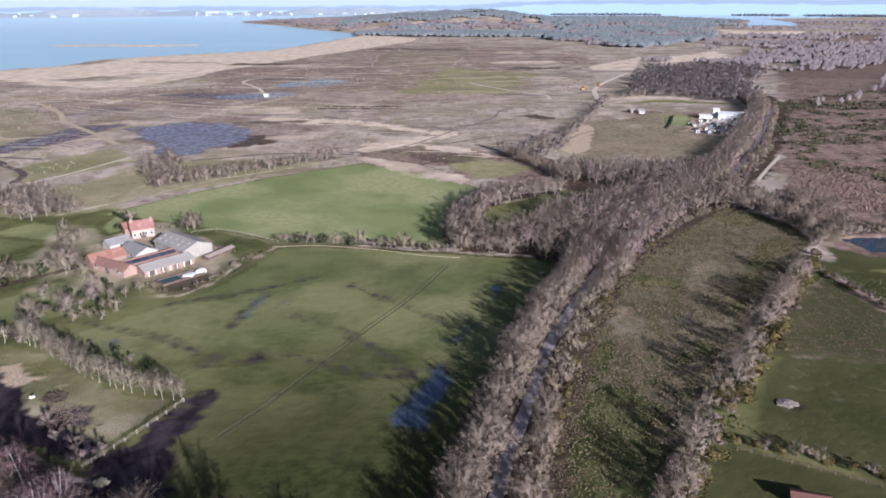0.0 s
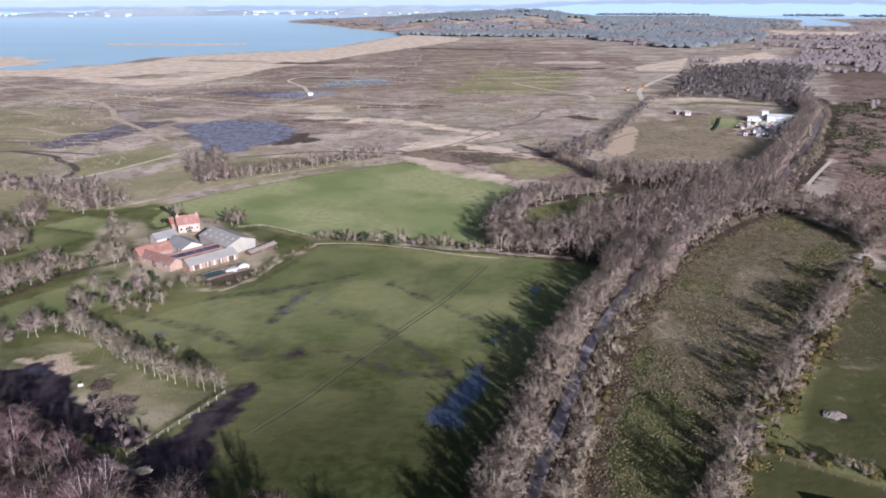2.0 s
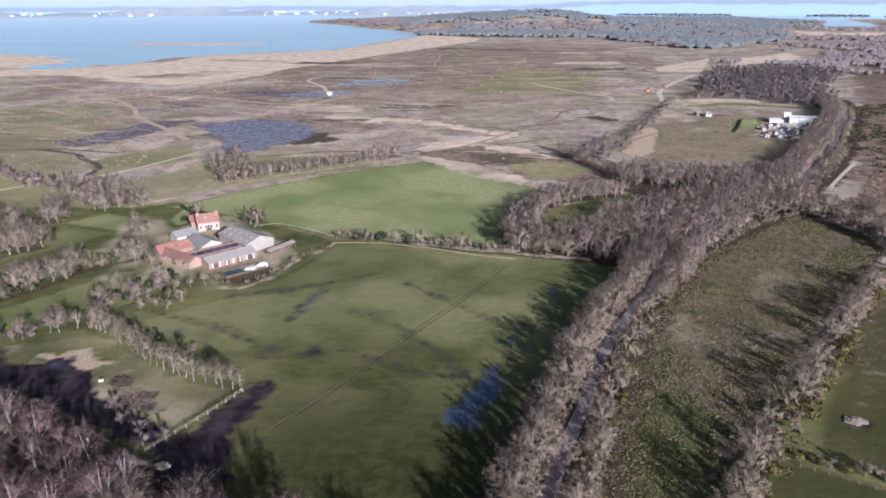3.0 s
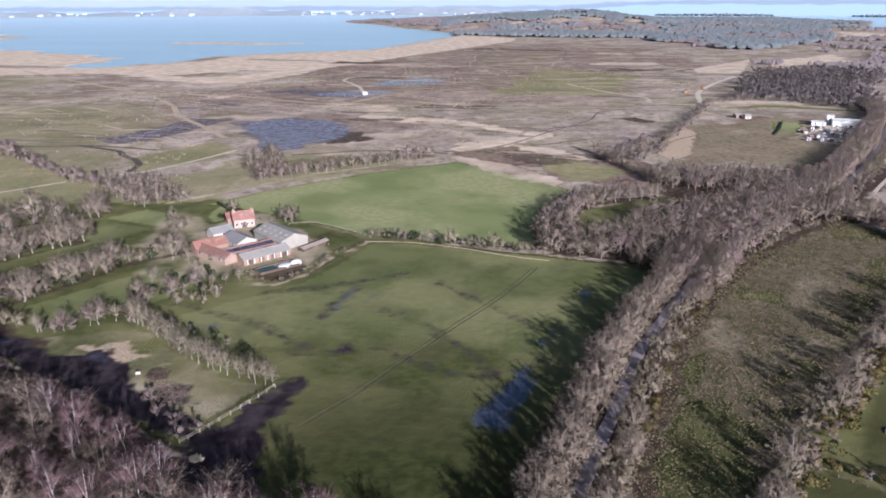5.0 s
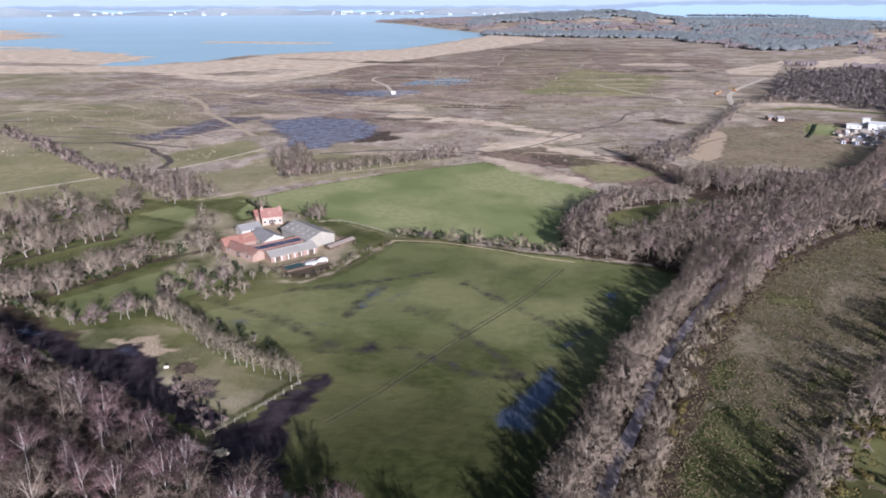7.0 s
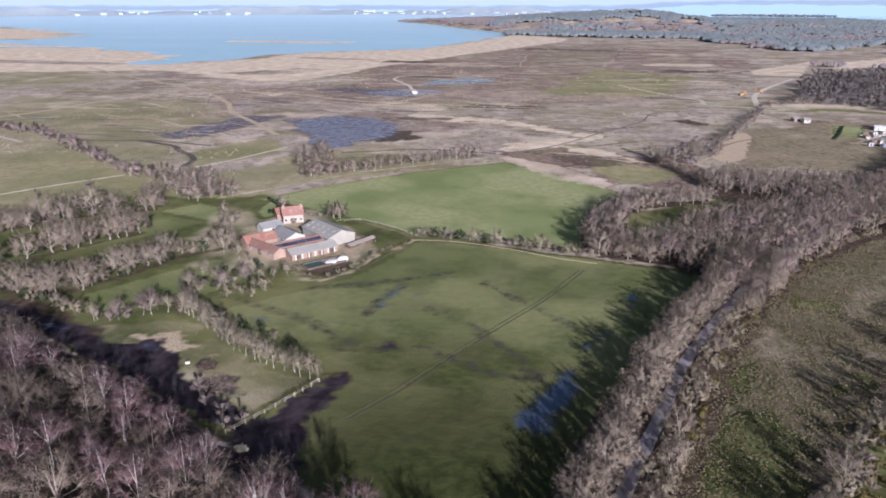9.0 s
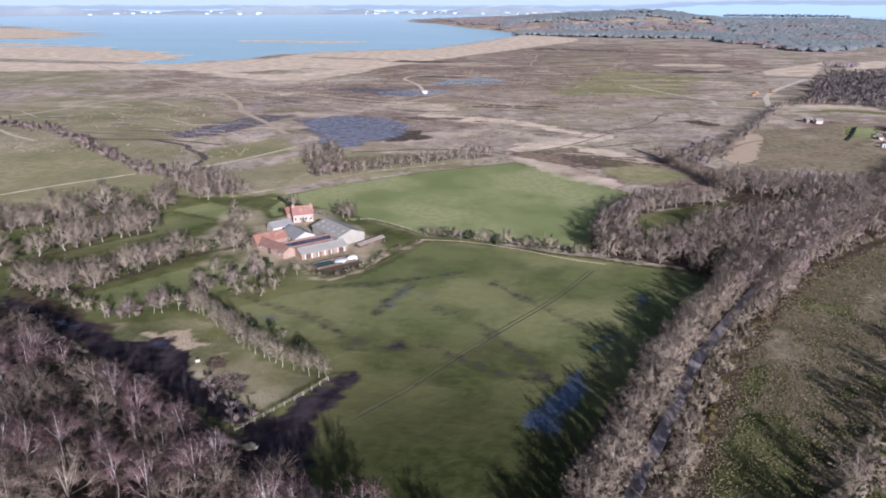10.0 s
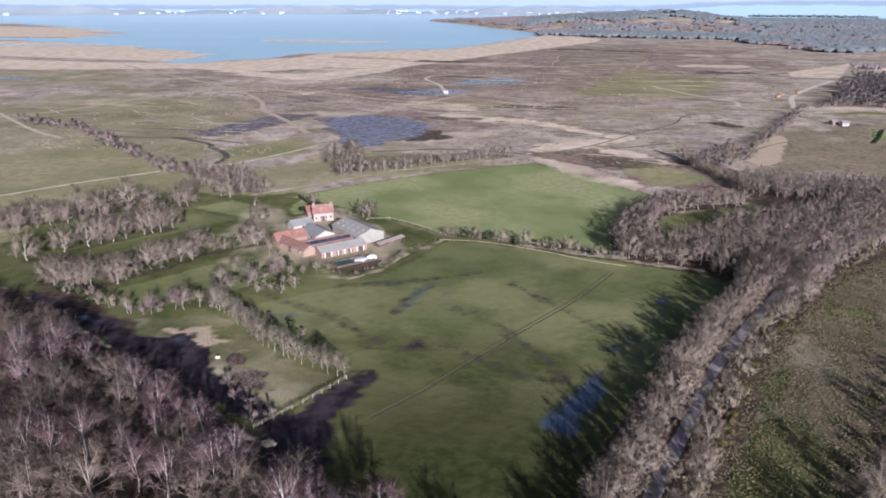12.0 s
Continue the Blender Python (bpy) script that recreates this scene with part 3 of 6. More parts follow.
def ground_material():
    m, n, l, p = nodes_of("marsh_and_pasture")
    geo = n.new("ShaderNodeNewGeometry").outputs["Position"]
    kinds = {}
    for key, names in (("coverA", list(COVER)[:4]), ("coverB", list(COVER)[4:])):
        at = n.new("ShaderNodeAttribute")
        at.attribute_name = key
        sp = n.new("ShaderNodeSeparateColor")
        l.new(at.outputs["Color"], sp.inputs[0])
        for i, k in enumerate(names[:3]):
            kinds[k] = sp.outputs[i]
        kinds[names[3]] = at.outputs["Alpha"]
    wide, broad = noise_of(n, l, geo, 90, 5), noise_of(n, l, geo, 22, 6)
    tuft, fine = noise_of(n, l, geo, 3.0, 5), noise_of(n, l, geo, 0.5, 4)
    combed = noise_of(n, l, geo, 14, 6, (0.9, 0.8, 1.0))

    def grown(k, jag=0.5, lo=0.36, hi=0.64, by=tuft):
        v = calc(n, l, "ADD", kinds[k], calc(n, l, "MULTIPLY", calc(n, l, "SUBTRACT", by, 0.5), jag))
        return ranged(n, l, v, lo, hi)

    def tones(a, b, by, lo=0.35, hi=0.65):
        return blend(n, l, ranged(n, l, by, lo, hi), a, b)

    thread = noise_of(n, l, geo, 5, 6, (1.0, 0.8, 1.0))
    swath = noise_of(n, l, geo, 40, 7, (0.7, 0.75, 1.0))
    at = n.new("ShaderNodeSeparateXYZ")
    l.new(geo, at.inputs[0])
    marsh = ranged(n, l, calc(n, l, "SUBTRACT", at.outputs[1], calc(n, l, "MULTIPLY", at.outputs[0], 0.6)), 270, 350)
    # dead grass tones, lifted and pinked to carry some distance haze
    col = blend(n, l, ranged(n, l, wide, 0.38, 0.62), tones((0.3, 0.248, 0.18), (0.46, 0.385, 0.3), tuft), tones((0.31, 0.24, 0.205), (0.46, 0.37, 0.325), combed))
    col = blend(n, l, calc(n, l, "MULTIPLY", ranged(n, l, broad, 0.5, 0.62), 0.55), col, (0.57, 0.455, 0.37))
    col = blend(n, l, calc(n, l, "MULTIPLY", ranged(n, l, swath, 0.52, 0.62), 0.7), col, tones((0.48, 0.385, 0.315), (0.66, 0.54, 0.45), thread))
    col = blend(n, l, calc(n, l, "MULTIPLY", ranged(n, l, combed, 0.52, 0.6), 0.65), col, (0.22, 0.165, 0.12))
    col = blend(n, l, calc(n, l, "MULTIPLY", ranged(n, l, thread, 0.52, 0.66), 0.6), col, (0.185, 0.148, 0.1))
    col = blend(n, l, calc(n, l, "MULTIPLY", ranged(n, l, swath, 0.47, 0.38), 0.5), col, (0.2, 0.16, 0.08))
    col = blend(n, l, grown("heath", 0.7, by=broad), col, blend(n, l, ranged(n, l, thread, 0.4, 0.6), tones((0.19, 0.125, 0.1), (0.34, 0.24, 0.19), tuft), tones((0.12, 0.085, 0.07), (0.26, 0.19, 0.15), combed)))
    pasture = blend(n, l, ranged(n, l, broad, 0.4, 0.6), tones((0.066, 0.076, 0.026), (0.095, 0.102, 0.037), tuft), tones((0.112, 0.116, 0.048), (0.145, 0.14, 0.06), fine))
    pasture = blend(n, l, calc(n, l, "MULTIPLY", ranged(n, l, swath, 0.47, 0.6), 0.75), pasture, (0.195, 0.185, 0.08))
    pasture = blend(n, l, calc(n, l, "MULTIPLY", ranged(n, l, combed, 0.52, 0.68), 0.5), pasture, (0.055, 0.054, 0.026))
    # turf under thinner green cover; its near tones are darkened for dimmer light
    dim_turf = blend(n, l, ranged(n, l, swath, 0.4, 0.6), tones((0.037, 0.043, 0.015), (0.06, 0.066, 0.023), tuft), tones((0.066, 0.066, 0.027), (0.09, 0.088, 0.037), broad))
    dim_turf = blend(n, l, marsh, dim_turf, blend(n, l, ranged(n, l, swath, 0.4, 0.6), tones((0.19, 0.18, 0.085), (0.27, 0.25, 0.13), tuft), tones((0.27, 0.235, 0.12), (0.35, 0.3, 0.17), thread)))
    pasture = blend(n, l, ranged(n, l, kinds["green"], 0.76, 0.9), dim_turf, pasture)
    lush = blend(n, l, ranged(n, l, swath, 0.42, 0.6), tones((0.19, 0.218, 0.088), (0.235, 0.26, 0.11), broad), tones((0.29, 0.295, 0.138), (0.345, 0.345, 0.172), tuft))
    pasture = blend(n, l, ranged(n, l, kinds["green"], 0.93, 1.0), pasture, lush)
    col = blend(n, l, grown("green", 0.55, 0.3, 0.67), col, pasture)
    col = blend(n, l, grown("straw", 0.6, 0.3, 0.7, broad), col, tones((0.54, 0.42, 0.31), (0.72, 0.58, 0.45), combed))
    col = blend(n, l, grown("dark", 0.7, 0.3, 0.75), col, tones((0.06, 0.045, 0.037), (0.13, 0.098, 0.075), tuft))
    col = blend(n, l, grown("sand", 0.5, 0.3, 0.7), col, tones((0.4, 0.29, 0.195), (0.56, 0.445, 0.33), fine))
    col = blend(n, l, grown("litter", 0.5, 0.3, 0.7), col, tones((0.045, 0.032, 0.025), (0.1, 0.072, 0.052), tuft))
    # mud; the near tones are darkened to include the wood's shadow
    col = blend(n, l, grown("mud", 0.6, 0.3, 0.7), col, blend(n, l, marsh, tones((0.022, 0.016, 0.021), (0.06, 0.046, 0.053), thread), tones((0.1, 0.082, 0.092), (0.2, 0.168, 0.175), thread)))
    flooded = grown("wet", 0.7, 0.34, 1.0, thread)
    # standing water: blue sky reflection is mixed into its colour
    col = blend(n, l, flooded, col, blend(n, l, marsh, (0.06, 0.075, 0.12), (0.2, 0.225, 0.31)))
    l.new(col, p.inputs["Base Color"])
    l.new(ranged(n, l, flooded, 0.2, 0.9, 0.95, 0.06), p.inputs["Roughness"])
    l.new(ranged(n, l, flooded, 0.2, 0.9, 0.05, 0.5), p.inputs["Specular IOR Level"])
    b = n.new("ShaderNodeBump")
    b.inputs["Distance"].default_value = 0.35
    l.new(ranged(n, l, flooded, 0.2, 0.9, 0.7, 0.0), b.inputs["Strength"])
    l.new(calc(n, l, "ADD", tuft, calc(n, l, "MULTIPLY", fine, 0.3)), b.inputs["Height"])
    l.new(b.outputs[0], p.inputs["Normal"])
    return m


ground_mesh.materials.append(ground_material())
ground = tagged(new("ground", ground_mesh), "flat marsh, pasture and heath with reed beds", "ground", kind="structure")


# ---- water ----
def water_material():
    m, n, l, p = nodes_of("harbour_water")
    geo = n.new("ShaderNodeNewGeometry").outputs["Position"]
    streak = noise_of(n, l, geo, 260, 4, (0.4, 1.5, 1))
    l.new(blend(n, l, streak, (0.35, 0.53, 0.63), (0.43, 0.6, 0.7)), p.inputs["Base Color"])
    p.inputs["Roughness"].default_value, p.inputs["IOR"].default_value = 0.25, 1.33
    b = n.new("ShaderNodeBump")
    b.inputs["Strength"].default_value, b.inputs["Distance"].default_value = 0.25, 0.3
    l.new(noise_of(n, l, geo, 6, 3), b.inputs["Height"])
    l.new(b.outputs[0], p.inputs["Normal"])
    return m


def sheet(name, corners, z, material):
    bm = bmesh.new()
    bm.faces.new([bm.verts.new((x, y, z)) for x, y in corners])
    me = bpy.data.meshes.new(name)
    bm.to_mesh(me)
    bm.free()
    me.materials.append(material)
    return new(name, me)


WATER = water_material()
tagged(sheet("water", [(-4990, 900), (4990, 900), (4990, 4990), (-4990, 4990)], -0.5, WATER), "calm pale blue harbour water with low shores", "water", kind="structure")
tagged(sheet("water", [(148, 245), (190, 245), (190, 285), (148, 285)], -0.5, plain("dark_pond_water", (0.02, 0.03, 0.045), (0.04, 0.055, 0.08), 0.12, 4.0, bump=0)), "small dark pond beside scrub on the heath", "water", kind="structure")


# ---- road ----
def smooth_line(points, each=3.0):
    """The points joined by a curve, one point every few metres."""
    out = []
    p = [Vector((*q, 0)) for q in points]
    p = [p[0] * 2 - p[1]] + p + [p[-1] * 2 - p[-2]]
    for a, b, c, d in zip(p, p[1:], p[2:], p[3:]):
        count = max(2, int((c - b).length / each))
        for i in range(count):
            t = i / count
            out.append(0.5 * (2 * b + (c - a) * t + (2 * a - 5 * b + 4 * c - d) * t * t + (3 * b - a - 3 * c + d) * t ** 3))
    return out + [p[-2]]


def ribbon(name, points, width, rise, material):
    line = smooth_line(points)
    verts, faces = [], []
    for i, q in enumerate(line):
        along = (line[min(i + 1, len(line) - 1)] - line[max(i - 1, 0)]).normalized()
        side = Vector((-along.y, along.x, 0))
        z = level(q.x, q.y)
        for s, dz in ((-0.6, -0.25), (-0.5, rise), (0, rise + 0.05), (0.5, rise), (0.6, -0.25)):
            w = width * (1 + 0.06 * math.sin(i * 1.3))
            verts.append((q.x + side.x * s * w, q.y + side.y * s * w, z + dz))
        if i:
            for k in range(4):
                a = (i - 1) * 5 + k
                faces.append((a + 1, a, a + 5, a + 6))
    me = bpy.data.meshes.new(name)
    me.from_pydata(verts, [], faces)
    me.materials.append(material)
    return new(name, me)


tagged(ribbon("road", ROAD, 3.0, 0.07, TARMAC), "narrow wet tarmac lane between bare trees", "road", kind="structure")
for side in (-0.8, 0.8):
    rut_line = [(1 + side, 241), (-9 + side, 215), (-22 + side, 189), (-33 + side, 166), (-41 + side, 149), (-50 + side, 133)]
    tagged(ribbon("wheel_rut", rut_line, 0.38, 0.03, plain("rut_mud", (0.05, 0.045, 0.03), (0.1, 0.09, 0.05), 0.8, 0.6)), "dark tractor wheel rut across wet pasture", "track", kind="structure")
KINDS = {"sand": (TRACK_EARTH, "track", "pale earth track worn across the marsh"), "straw": (DEAD_GRASS, "path", "strip of dead grass along a marsh bank"), "dark": (DITCH, "ditch", "dark peaty ditch winding through the marsh")}
for points, width, kind in TRACKS:
    material, name, label = KINDS[kind]
    tagged(ribbon(name, points, width, 0.04, material), label, name, kind="structure")


def drains(name, count, seed, material, label, slim):
    """Many thin banks or drains over the marsh, nobody could count them, in one object."""
    r = np.random.RandomState(seed)
    verts, faces = [], []
    for _ in range(count):
        x, y = r.uniform(-520, 260), 430 * math.exp(r.uniform(0, 1.4))
        far, lean, w = r.uniform(12, 90) * y / 700, r.choice((-0.6, -0.3, -0.12, 0.05, 0.2, 0.7)) + r.uniform(-0.1, 0.1), slim * r.uniform(0.5, 1.4) * y / 700
        if not open_marsh(x, y)[0]:
            continue
        for i in range(9):
            px, py = x + far * i / 8, y + far * lean * i / 8 + 0.012 * far * math.sin(i * 1.7 + x)
            half = w * (0.25 + math.sin(math.pi * i / 8)) * r.uniform(0.6, 1.2)
            verts += [(px, py - half, level(px, py - half) + 0.03), (px, py + half, level(px, py + half) + 0.03)]
            if i:
                n = len(verts)
                faces.append((n - 4, n - 2, n - 1, n - 3))
    me = bpy.data.meshes.new(name)
    me.from_pydata(verts, [], faces)
    me.materials.append(material)
    return tagged(new(name, me), label, "ground", kind="stuff")


def open_marsh(x, y):
    """Whether places lie on the open marsh, clear of water, fields and woods."""
    p, q = np.atleast_1d(np.asarray(x, float)), np.atleast_1d(np.asarray(y, float))
    ok = ~((p > 40) & (q < 700)) & ~((p > 0) & (q < 420))
    for c in (BAY, UPPER_FIELD, FLOOD, REED_BED):
        ok &= edge_distance(p, q, c) < -25
    return ok


drains("drains", 150, 71, DITCH, "thin dark drains between marsh pastures", 0.9)
drains("reed_strips", 330, 72, DEAD_GRASS, "thin pale strips of dead reed on the marsh", 1.5)
drains("heather_strips", 190, 73, plain("brown_heather", (0.16, 0.115, 0.1), (0.28, 0.21, 0.185), 0.95, 6.0), "brown strips of heather and rush on the marsh", 2.4)


def plot_edges(name, seed, share, material, label, slim):
    """Drains and banks along the edges of the marsh plots."""
    r = np.random.RandomState(seed)
    verts, faces = [], []
    for j in range(9):
        for i in range(15):
            for b in ((j, i + 1), (j + 1, i)):
                if b[0] > 8 or b[1] > 14 or r.rand() > share:
                    continue
                (ax, ay), (bx, by) = PLOT_ROWS[j][i], PLOT_ROWS[b[0]][b[1]]
                if not open_marsh([ax, bx], [ay, by]).all() or max(ax, bx) > 180:
                    continue
                w = slim * r.uniform(0.6, 1.3) * ay / 700
                side = Vector((ay - by, bx - ax, 0)).normalized() * w
                for k in range(13):
                    t = k / 12
                    bend = 0.012 * math.hypot(bx - ax, by - ay) * math.sin(k * 0.9 + ax) * math.sin(math.pi * t)
                    x, y = ax + (bx - ax) * t + side.x / w * bend, ay + (by - ay) * t + side.y / w * bend
                    half = r.uniform(0.35, 1.0)
                    verts += [(x - side.x * half, y - side.y * half, level(x, y) + 0.05), (x + side.x * half, y + side.y * half, level(x, y) + 0.05)]
                    if k:
                        n = len(verts)
                        faces.append((n - 4, n - 2, n - 1, n - 3))
    me = bpy.data.meshes.new(name)
    me.from_pydata(verts, [], faces)
    me.materials.append(material)
    return tagged(new(name, me), label, "ground", kind="stuff")


plot_edges("drains", 81, 0.3, DITCH, "dark drains round the marsh plots", 0.8)
plot_edges("banks", 82, 0.25, DEAD_GRASS, "pale grassy banks round the marsh plots", 1.2)


# ---- builders ----
def mesh_of(name, verts, faces, material):
    me = bpy.data.meshes.new(name)
    me.from_pydata(verts, [], faces)
    me.materials.append(material)
    return me


def part(name, bm, material, parent, label=""):
    """Link a bmesh as one mesh object under a thing or a part."""
    me = bpy.data.meshes.new(name)
    bmesh.ops.recalc_face_normals(bm, faces=bm.faces)
    bm.to_mesh(me)
    bm.free()
    me.materials.append(material)
    ob = new(name, me)
    ob.parent = parent
    return tagged(ob, label)


def prism(verts, faces, a, b, ra, rb, sides=3):
    """A tapered limb from a to b."""
    way = (b - a).normalized()
    u = way.orthogonal().normalized()
    v = way.cross(u)
    n = len(verts)
    for c, r in ((a, ra), (b, rb)):
        for i in range(sides):
            k = 2 * math.pi * i / sides
            verts.append(c + u * (r * math.cos(k)) + v * (r * math.sin(k)))
    for i in range(sides):
        j = (i + 1) % sides
        faces.append((n + i, n + j, n + sides + j, n + sides + i))


def blade(verts, faces, a, b, width, rng):
    """A spray of twigs: one slender triangle."""
    way = b - a
    side = way.cross(Vector((rng.uniform(-1, 1), rng.uniform(-1, 1), rng.uniform(-1, 1)))).normalized() * (width / 2)
    n = len(verts)
    verts.extend((a - side, a + side, b))
    faces.append((n, n + 1, n + 2))


def bare_tree(seed, tall, wide, limbs, sprays, twig, thick, bare=0.25, rise=0.6, stems=1, girth=0.3, forks=5):
    """Trunk, limbs and forking boughs that fan out to an uneven dome, and a crown of twigs along the boughs, as two lists of points and faces."""
    rng = random.Random(seed)
    tv, tf, cv, cf = [], [], [], []
    swing = [rng.uniform(0, 6.28) for _ in range(3)]
    middle, half = tall * (0.42 + bare * 0.35), tall * (0.58 - bare * 0.35)

    def dome(d, r):
        """A place towards d on the crown's dome, which bulges unevenly."""
        a = math.atan2(d.y, d.x)
        r *= 1 + 0.14 * math.sin(2 * a + swing[0]) + 0.1 * math.sin(3 * a + swing[1] + 3 * d.z) + 0.06 * math.sin(7 * a + swing[2] + 5 * d.z)
        return Vector((d.x * wide * r, d.y * wide * r, middle + d.z * half * min(r, 1.05)))

    def ways(count, low):
        """Directions spread evenly over the dome above a lowest height."""
        out = []
        for i in range(count):
            z = low + (1 - low) * (i + rng.uniform(0.2, 0.8)) / count
            a, q = i * 2.39996 + rng.uniform(-0.4, 0.4), math.sqrt(max(0.0, 1 - z * z))
            out.append(Vector((math.cos(a) * q, math.sin(a) * q, z)))
        return out

    boughs = []
    for s in range(stems):
        foot = Vector((rng.uniform(-0.4, 0.4), rng.uniform(-0.4, 0.4), -0.3)) if stems > 1 else Vector((0, 0, -0.3))
        crotch = foot + Vector((rng.uniform(-1, 1) * 0.05 * tall, rng.uniform(-1, 1) * 0.05 * tall, tall * (bare + 0.06)))
        top = dome(Vector((rng.uniform(-0.3, 0.3) * stems, rng.uniform(-0.3, 0.3) * stems, 0.9)).normalized(), 0.85)
        prism(tv, tf, foot, crotch, girth, girth * 0.8, 5)
        prism(tv, tf, crotch, top, girth * 0.7, girth * 0.12, 4)
        main = []
        for d in ways(limbs, -0.4 + 0.3 * rise):
            tip = dome(d, rng.uniform(0.62, 0.8))
            start = crotch.lerp(top, rng.uniform(0.0, 0.45) * max(0.2, d.z + 0.35))
            elbow = start.lerp(tip, 0.5) + Vector((d.x * wide, d.y * wide, 0)) * 0.06 - Vector((0, 0, 0.04 * tall * (1 - d.z)))
            prism(tv, tf, start, elbow, girth * 0.34, girth * 0.2)
            prism(tv, tf, elbow, tip, girth * 0.2, girth * 0.08)
            main.append((start, elbow, tip))
            boughs.append((elbow, tip))
        for d in ways(limbs * forks, -0.62 + 0.3 * rise):
            tip = dome(d, rng.uniform(0.84, 1.0))
            start, elbow, end = min(main, key=lambda m: (m[2] - tip).length)
            base = elbow.lerp(end, rng.uniform(-0.1, 0.8))
            knee = base.lerp(tip, 0.45) + Vector((rng.gauss(0, 1), rng.gauss(0, 1), rng.gauss(0.3, 1))) * 0.03 * wide
            prism(tv, tf, base, knee, girth * 0.12, girth * 0.08)
            prism(tv, tf, knee, tip, girth * 0.08, girth * 0.03)
            boughs.append((base, tip))
    for i in range(sprays):
        a, b = boughs[i % len(boughs)]
        q = a.lerp(b, 1 - 0.9 * rng.random() ** 1.3) + Vector((rng.gauss(0, 1), rng.gauss(0, 1), rng.gauss(0, 0.8))) * 0.05 * wide
        out = Vector((q.x / wide, q.y / wide, (q.z - middle) / half + 0.15))
        way = (b - a).normalized() * 0.5 + out * 0.45 + Vector((rng.gauss(0, 0.75), rng.gauss(0, 0.75), rng.gauss(0.1, 0.7)))
        blade(cv, cf, q, q + way.normalized() * twig * rng.uniform(0.45, 1.2), thick * rng.uniform(0.7, 1.3), rng)
    return tv, tf, cv, cf


def leafy(seed, tall, wide, count, leaf):
    """A dense evergreen bush: a short stem and a ragged crown of leaf clumps."""
    rng = random.Random(seed)
    tv, tf, cv, cf = [], [], [], []
    prism(tv, tf, Vector((0, 0, -0.3)), Vector((0.1, 0, tall * 0.6)), 0.12, 0.05, 4)
    lobes = [(Vector((rng.gauss(0, 0.45) * wide, rng.gauss(0, 0.45) * wide, tall * rng.uniform(0.25, 0.75))), rng.uniform(0.3, 0.55)) for _ in range(7)]
    for i in range(count):
        c, r = lobes[i % 7]
        d = Vector((rng.gauss(0, 1), rng.gauss(0, 1), rng.gauss(0.2, 1))).normalized()
        q = c + Vector((d.x * wide * r, d.y * wide * r, d.z * tall * r * 0.7))
        q.z = max(q.z, 0.1)
        blade(cv, cf, q, q + (d + Vector((rng.gauss(0, 0.7), rng.gauss(0, 0.7), rng.gauss(0.3, 0.7)))).normalized() * leaf, leaf * 0.8, rng)
    return tv, tf, cv, cf


STOCK = {}


def soft_crown(me, reach=0.85):
    """Shade the sprays like the round twigs they stand for: their normals lean outwards from the crown's middle."""
    co = np.empty(len(me.vertices) * 3)
    me.vertices.foreach_get("co", co)
    co = co.reshape(-1, 3)
    tri = co.reshape(-1, 3, 3)
    mid = np.array([co[:, 0].mean(), co[:, 1].mean(), np.percentile(co[:, 2], 35)])
    out = tri.mean(1) - mid
    out /= np.linalg.norm(out, axis=1, keepdims=True) + 1e-9
    flat = np.cross(tri[:, 1] - tri[:, 0], tri[:, 2] - tri[:, 0])
    flat /= np.linalg.norm(flat, axis=1, keepdims=True) + 1e-9
    turned = (flat * out).sum(1) < 0
    idx = np.arange(len(co)).reshape(-1, 3)
    idx[turned] = idx[turned][:, ::-1]
    flat[turned] *= -1
    me.loops.foreach_set("vertex_index", idx.ravel())
    lean = out * reach + flat * (1 - reach)
    lean /= np.linalg.norm(lean, axis=1, keepdims=True) + 1e-9
    me.polygons.foreach_set("use_smooth", np.ones(len(tri), bool))
    me.update()
    me.normals_split_custom_set(np.repeat(lean, 3, 0).tolist())
    return me


def stock(kind, makes, bark, foliage):
    STOCK[kind] = [(mesh_of("trunk", a, b, bark), soft_crown(mesh_of("crown", c, d, foliage))) for a, b, c, d in makes]


stock("oak_near", [bare_tree(s, 12.0, 5.9, 9, 2300, 1.25, 0.075, 0.1, girth=0.27, forks=7) for s in (1, 2, 3, 4, 5)], WOOD_BARK, WOOD_TWIG)
stock("birch_near", [bare_tree(s, 13.0, 4.3, 7, 1700, 1.4, 0.07, 0.16, 1.1, 1 + s % 2, 0.17, 6) for s in (11, 12, 13, 14)], BIRCH_BARK, WOOD_BIRCH_TWIG)
stock("oak", [bare_tree(s, 10.0, 5.1, 9, 2600, 0.95, 0.095, 0.06, girth=0.24, forks=6) for s in (21, 22, 23, 24, 25)], OAK_BARK, OAK_TWIG)
stock("birch", [bare_tree(s, 11.0, 4.0, 7, 1500, 1.1, 0.09, 0.12, 0.9, girth=0.14) for s in (31, 32, 33)], YOUNG_BARK, BIRCH_TWIG)
stock("far_oak", [bare_tree(s, 10.0, 5.2, 7, 1150, 0.85, 0.17, 0.05, girth=0.26, forks=3) for s in (41, 42, 43, 44)], OAK_BARK, OAK_TWIG)
stock("far_birch", [bare_tree(s, 10.5, 4.5, 6, 900, 0.95, 0.17, 0.1, 0.8, girth=0.18, forks=3) for s in (45, 46, 47)], YOUNG_BARK, BIRCH_TWIG)
stock("poplar", [bare_tree(s, 8.5, 2.6, 7, 800, 1.0, 0.075, 0.12, 1.2, girth=0.12) for s in (51, 52, 53)], YOUNG_BARK, POPLAR_TWIG)
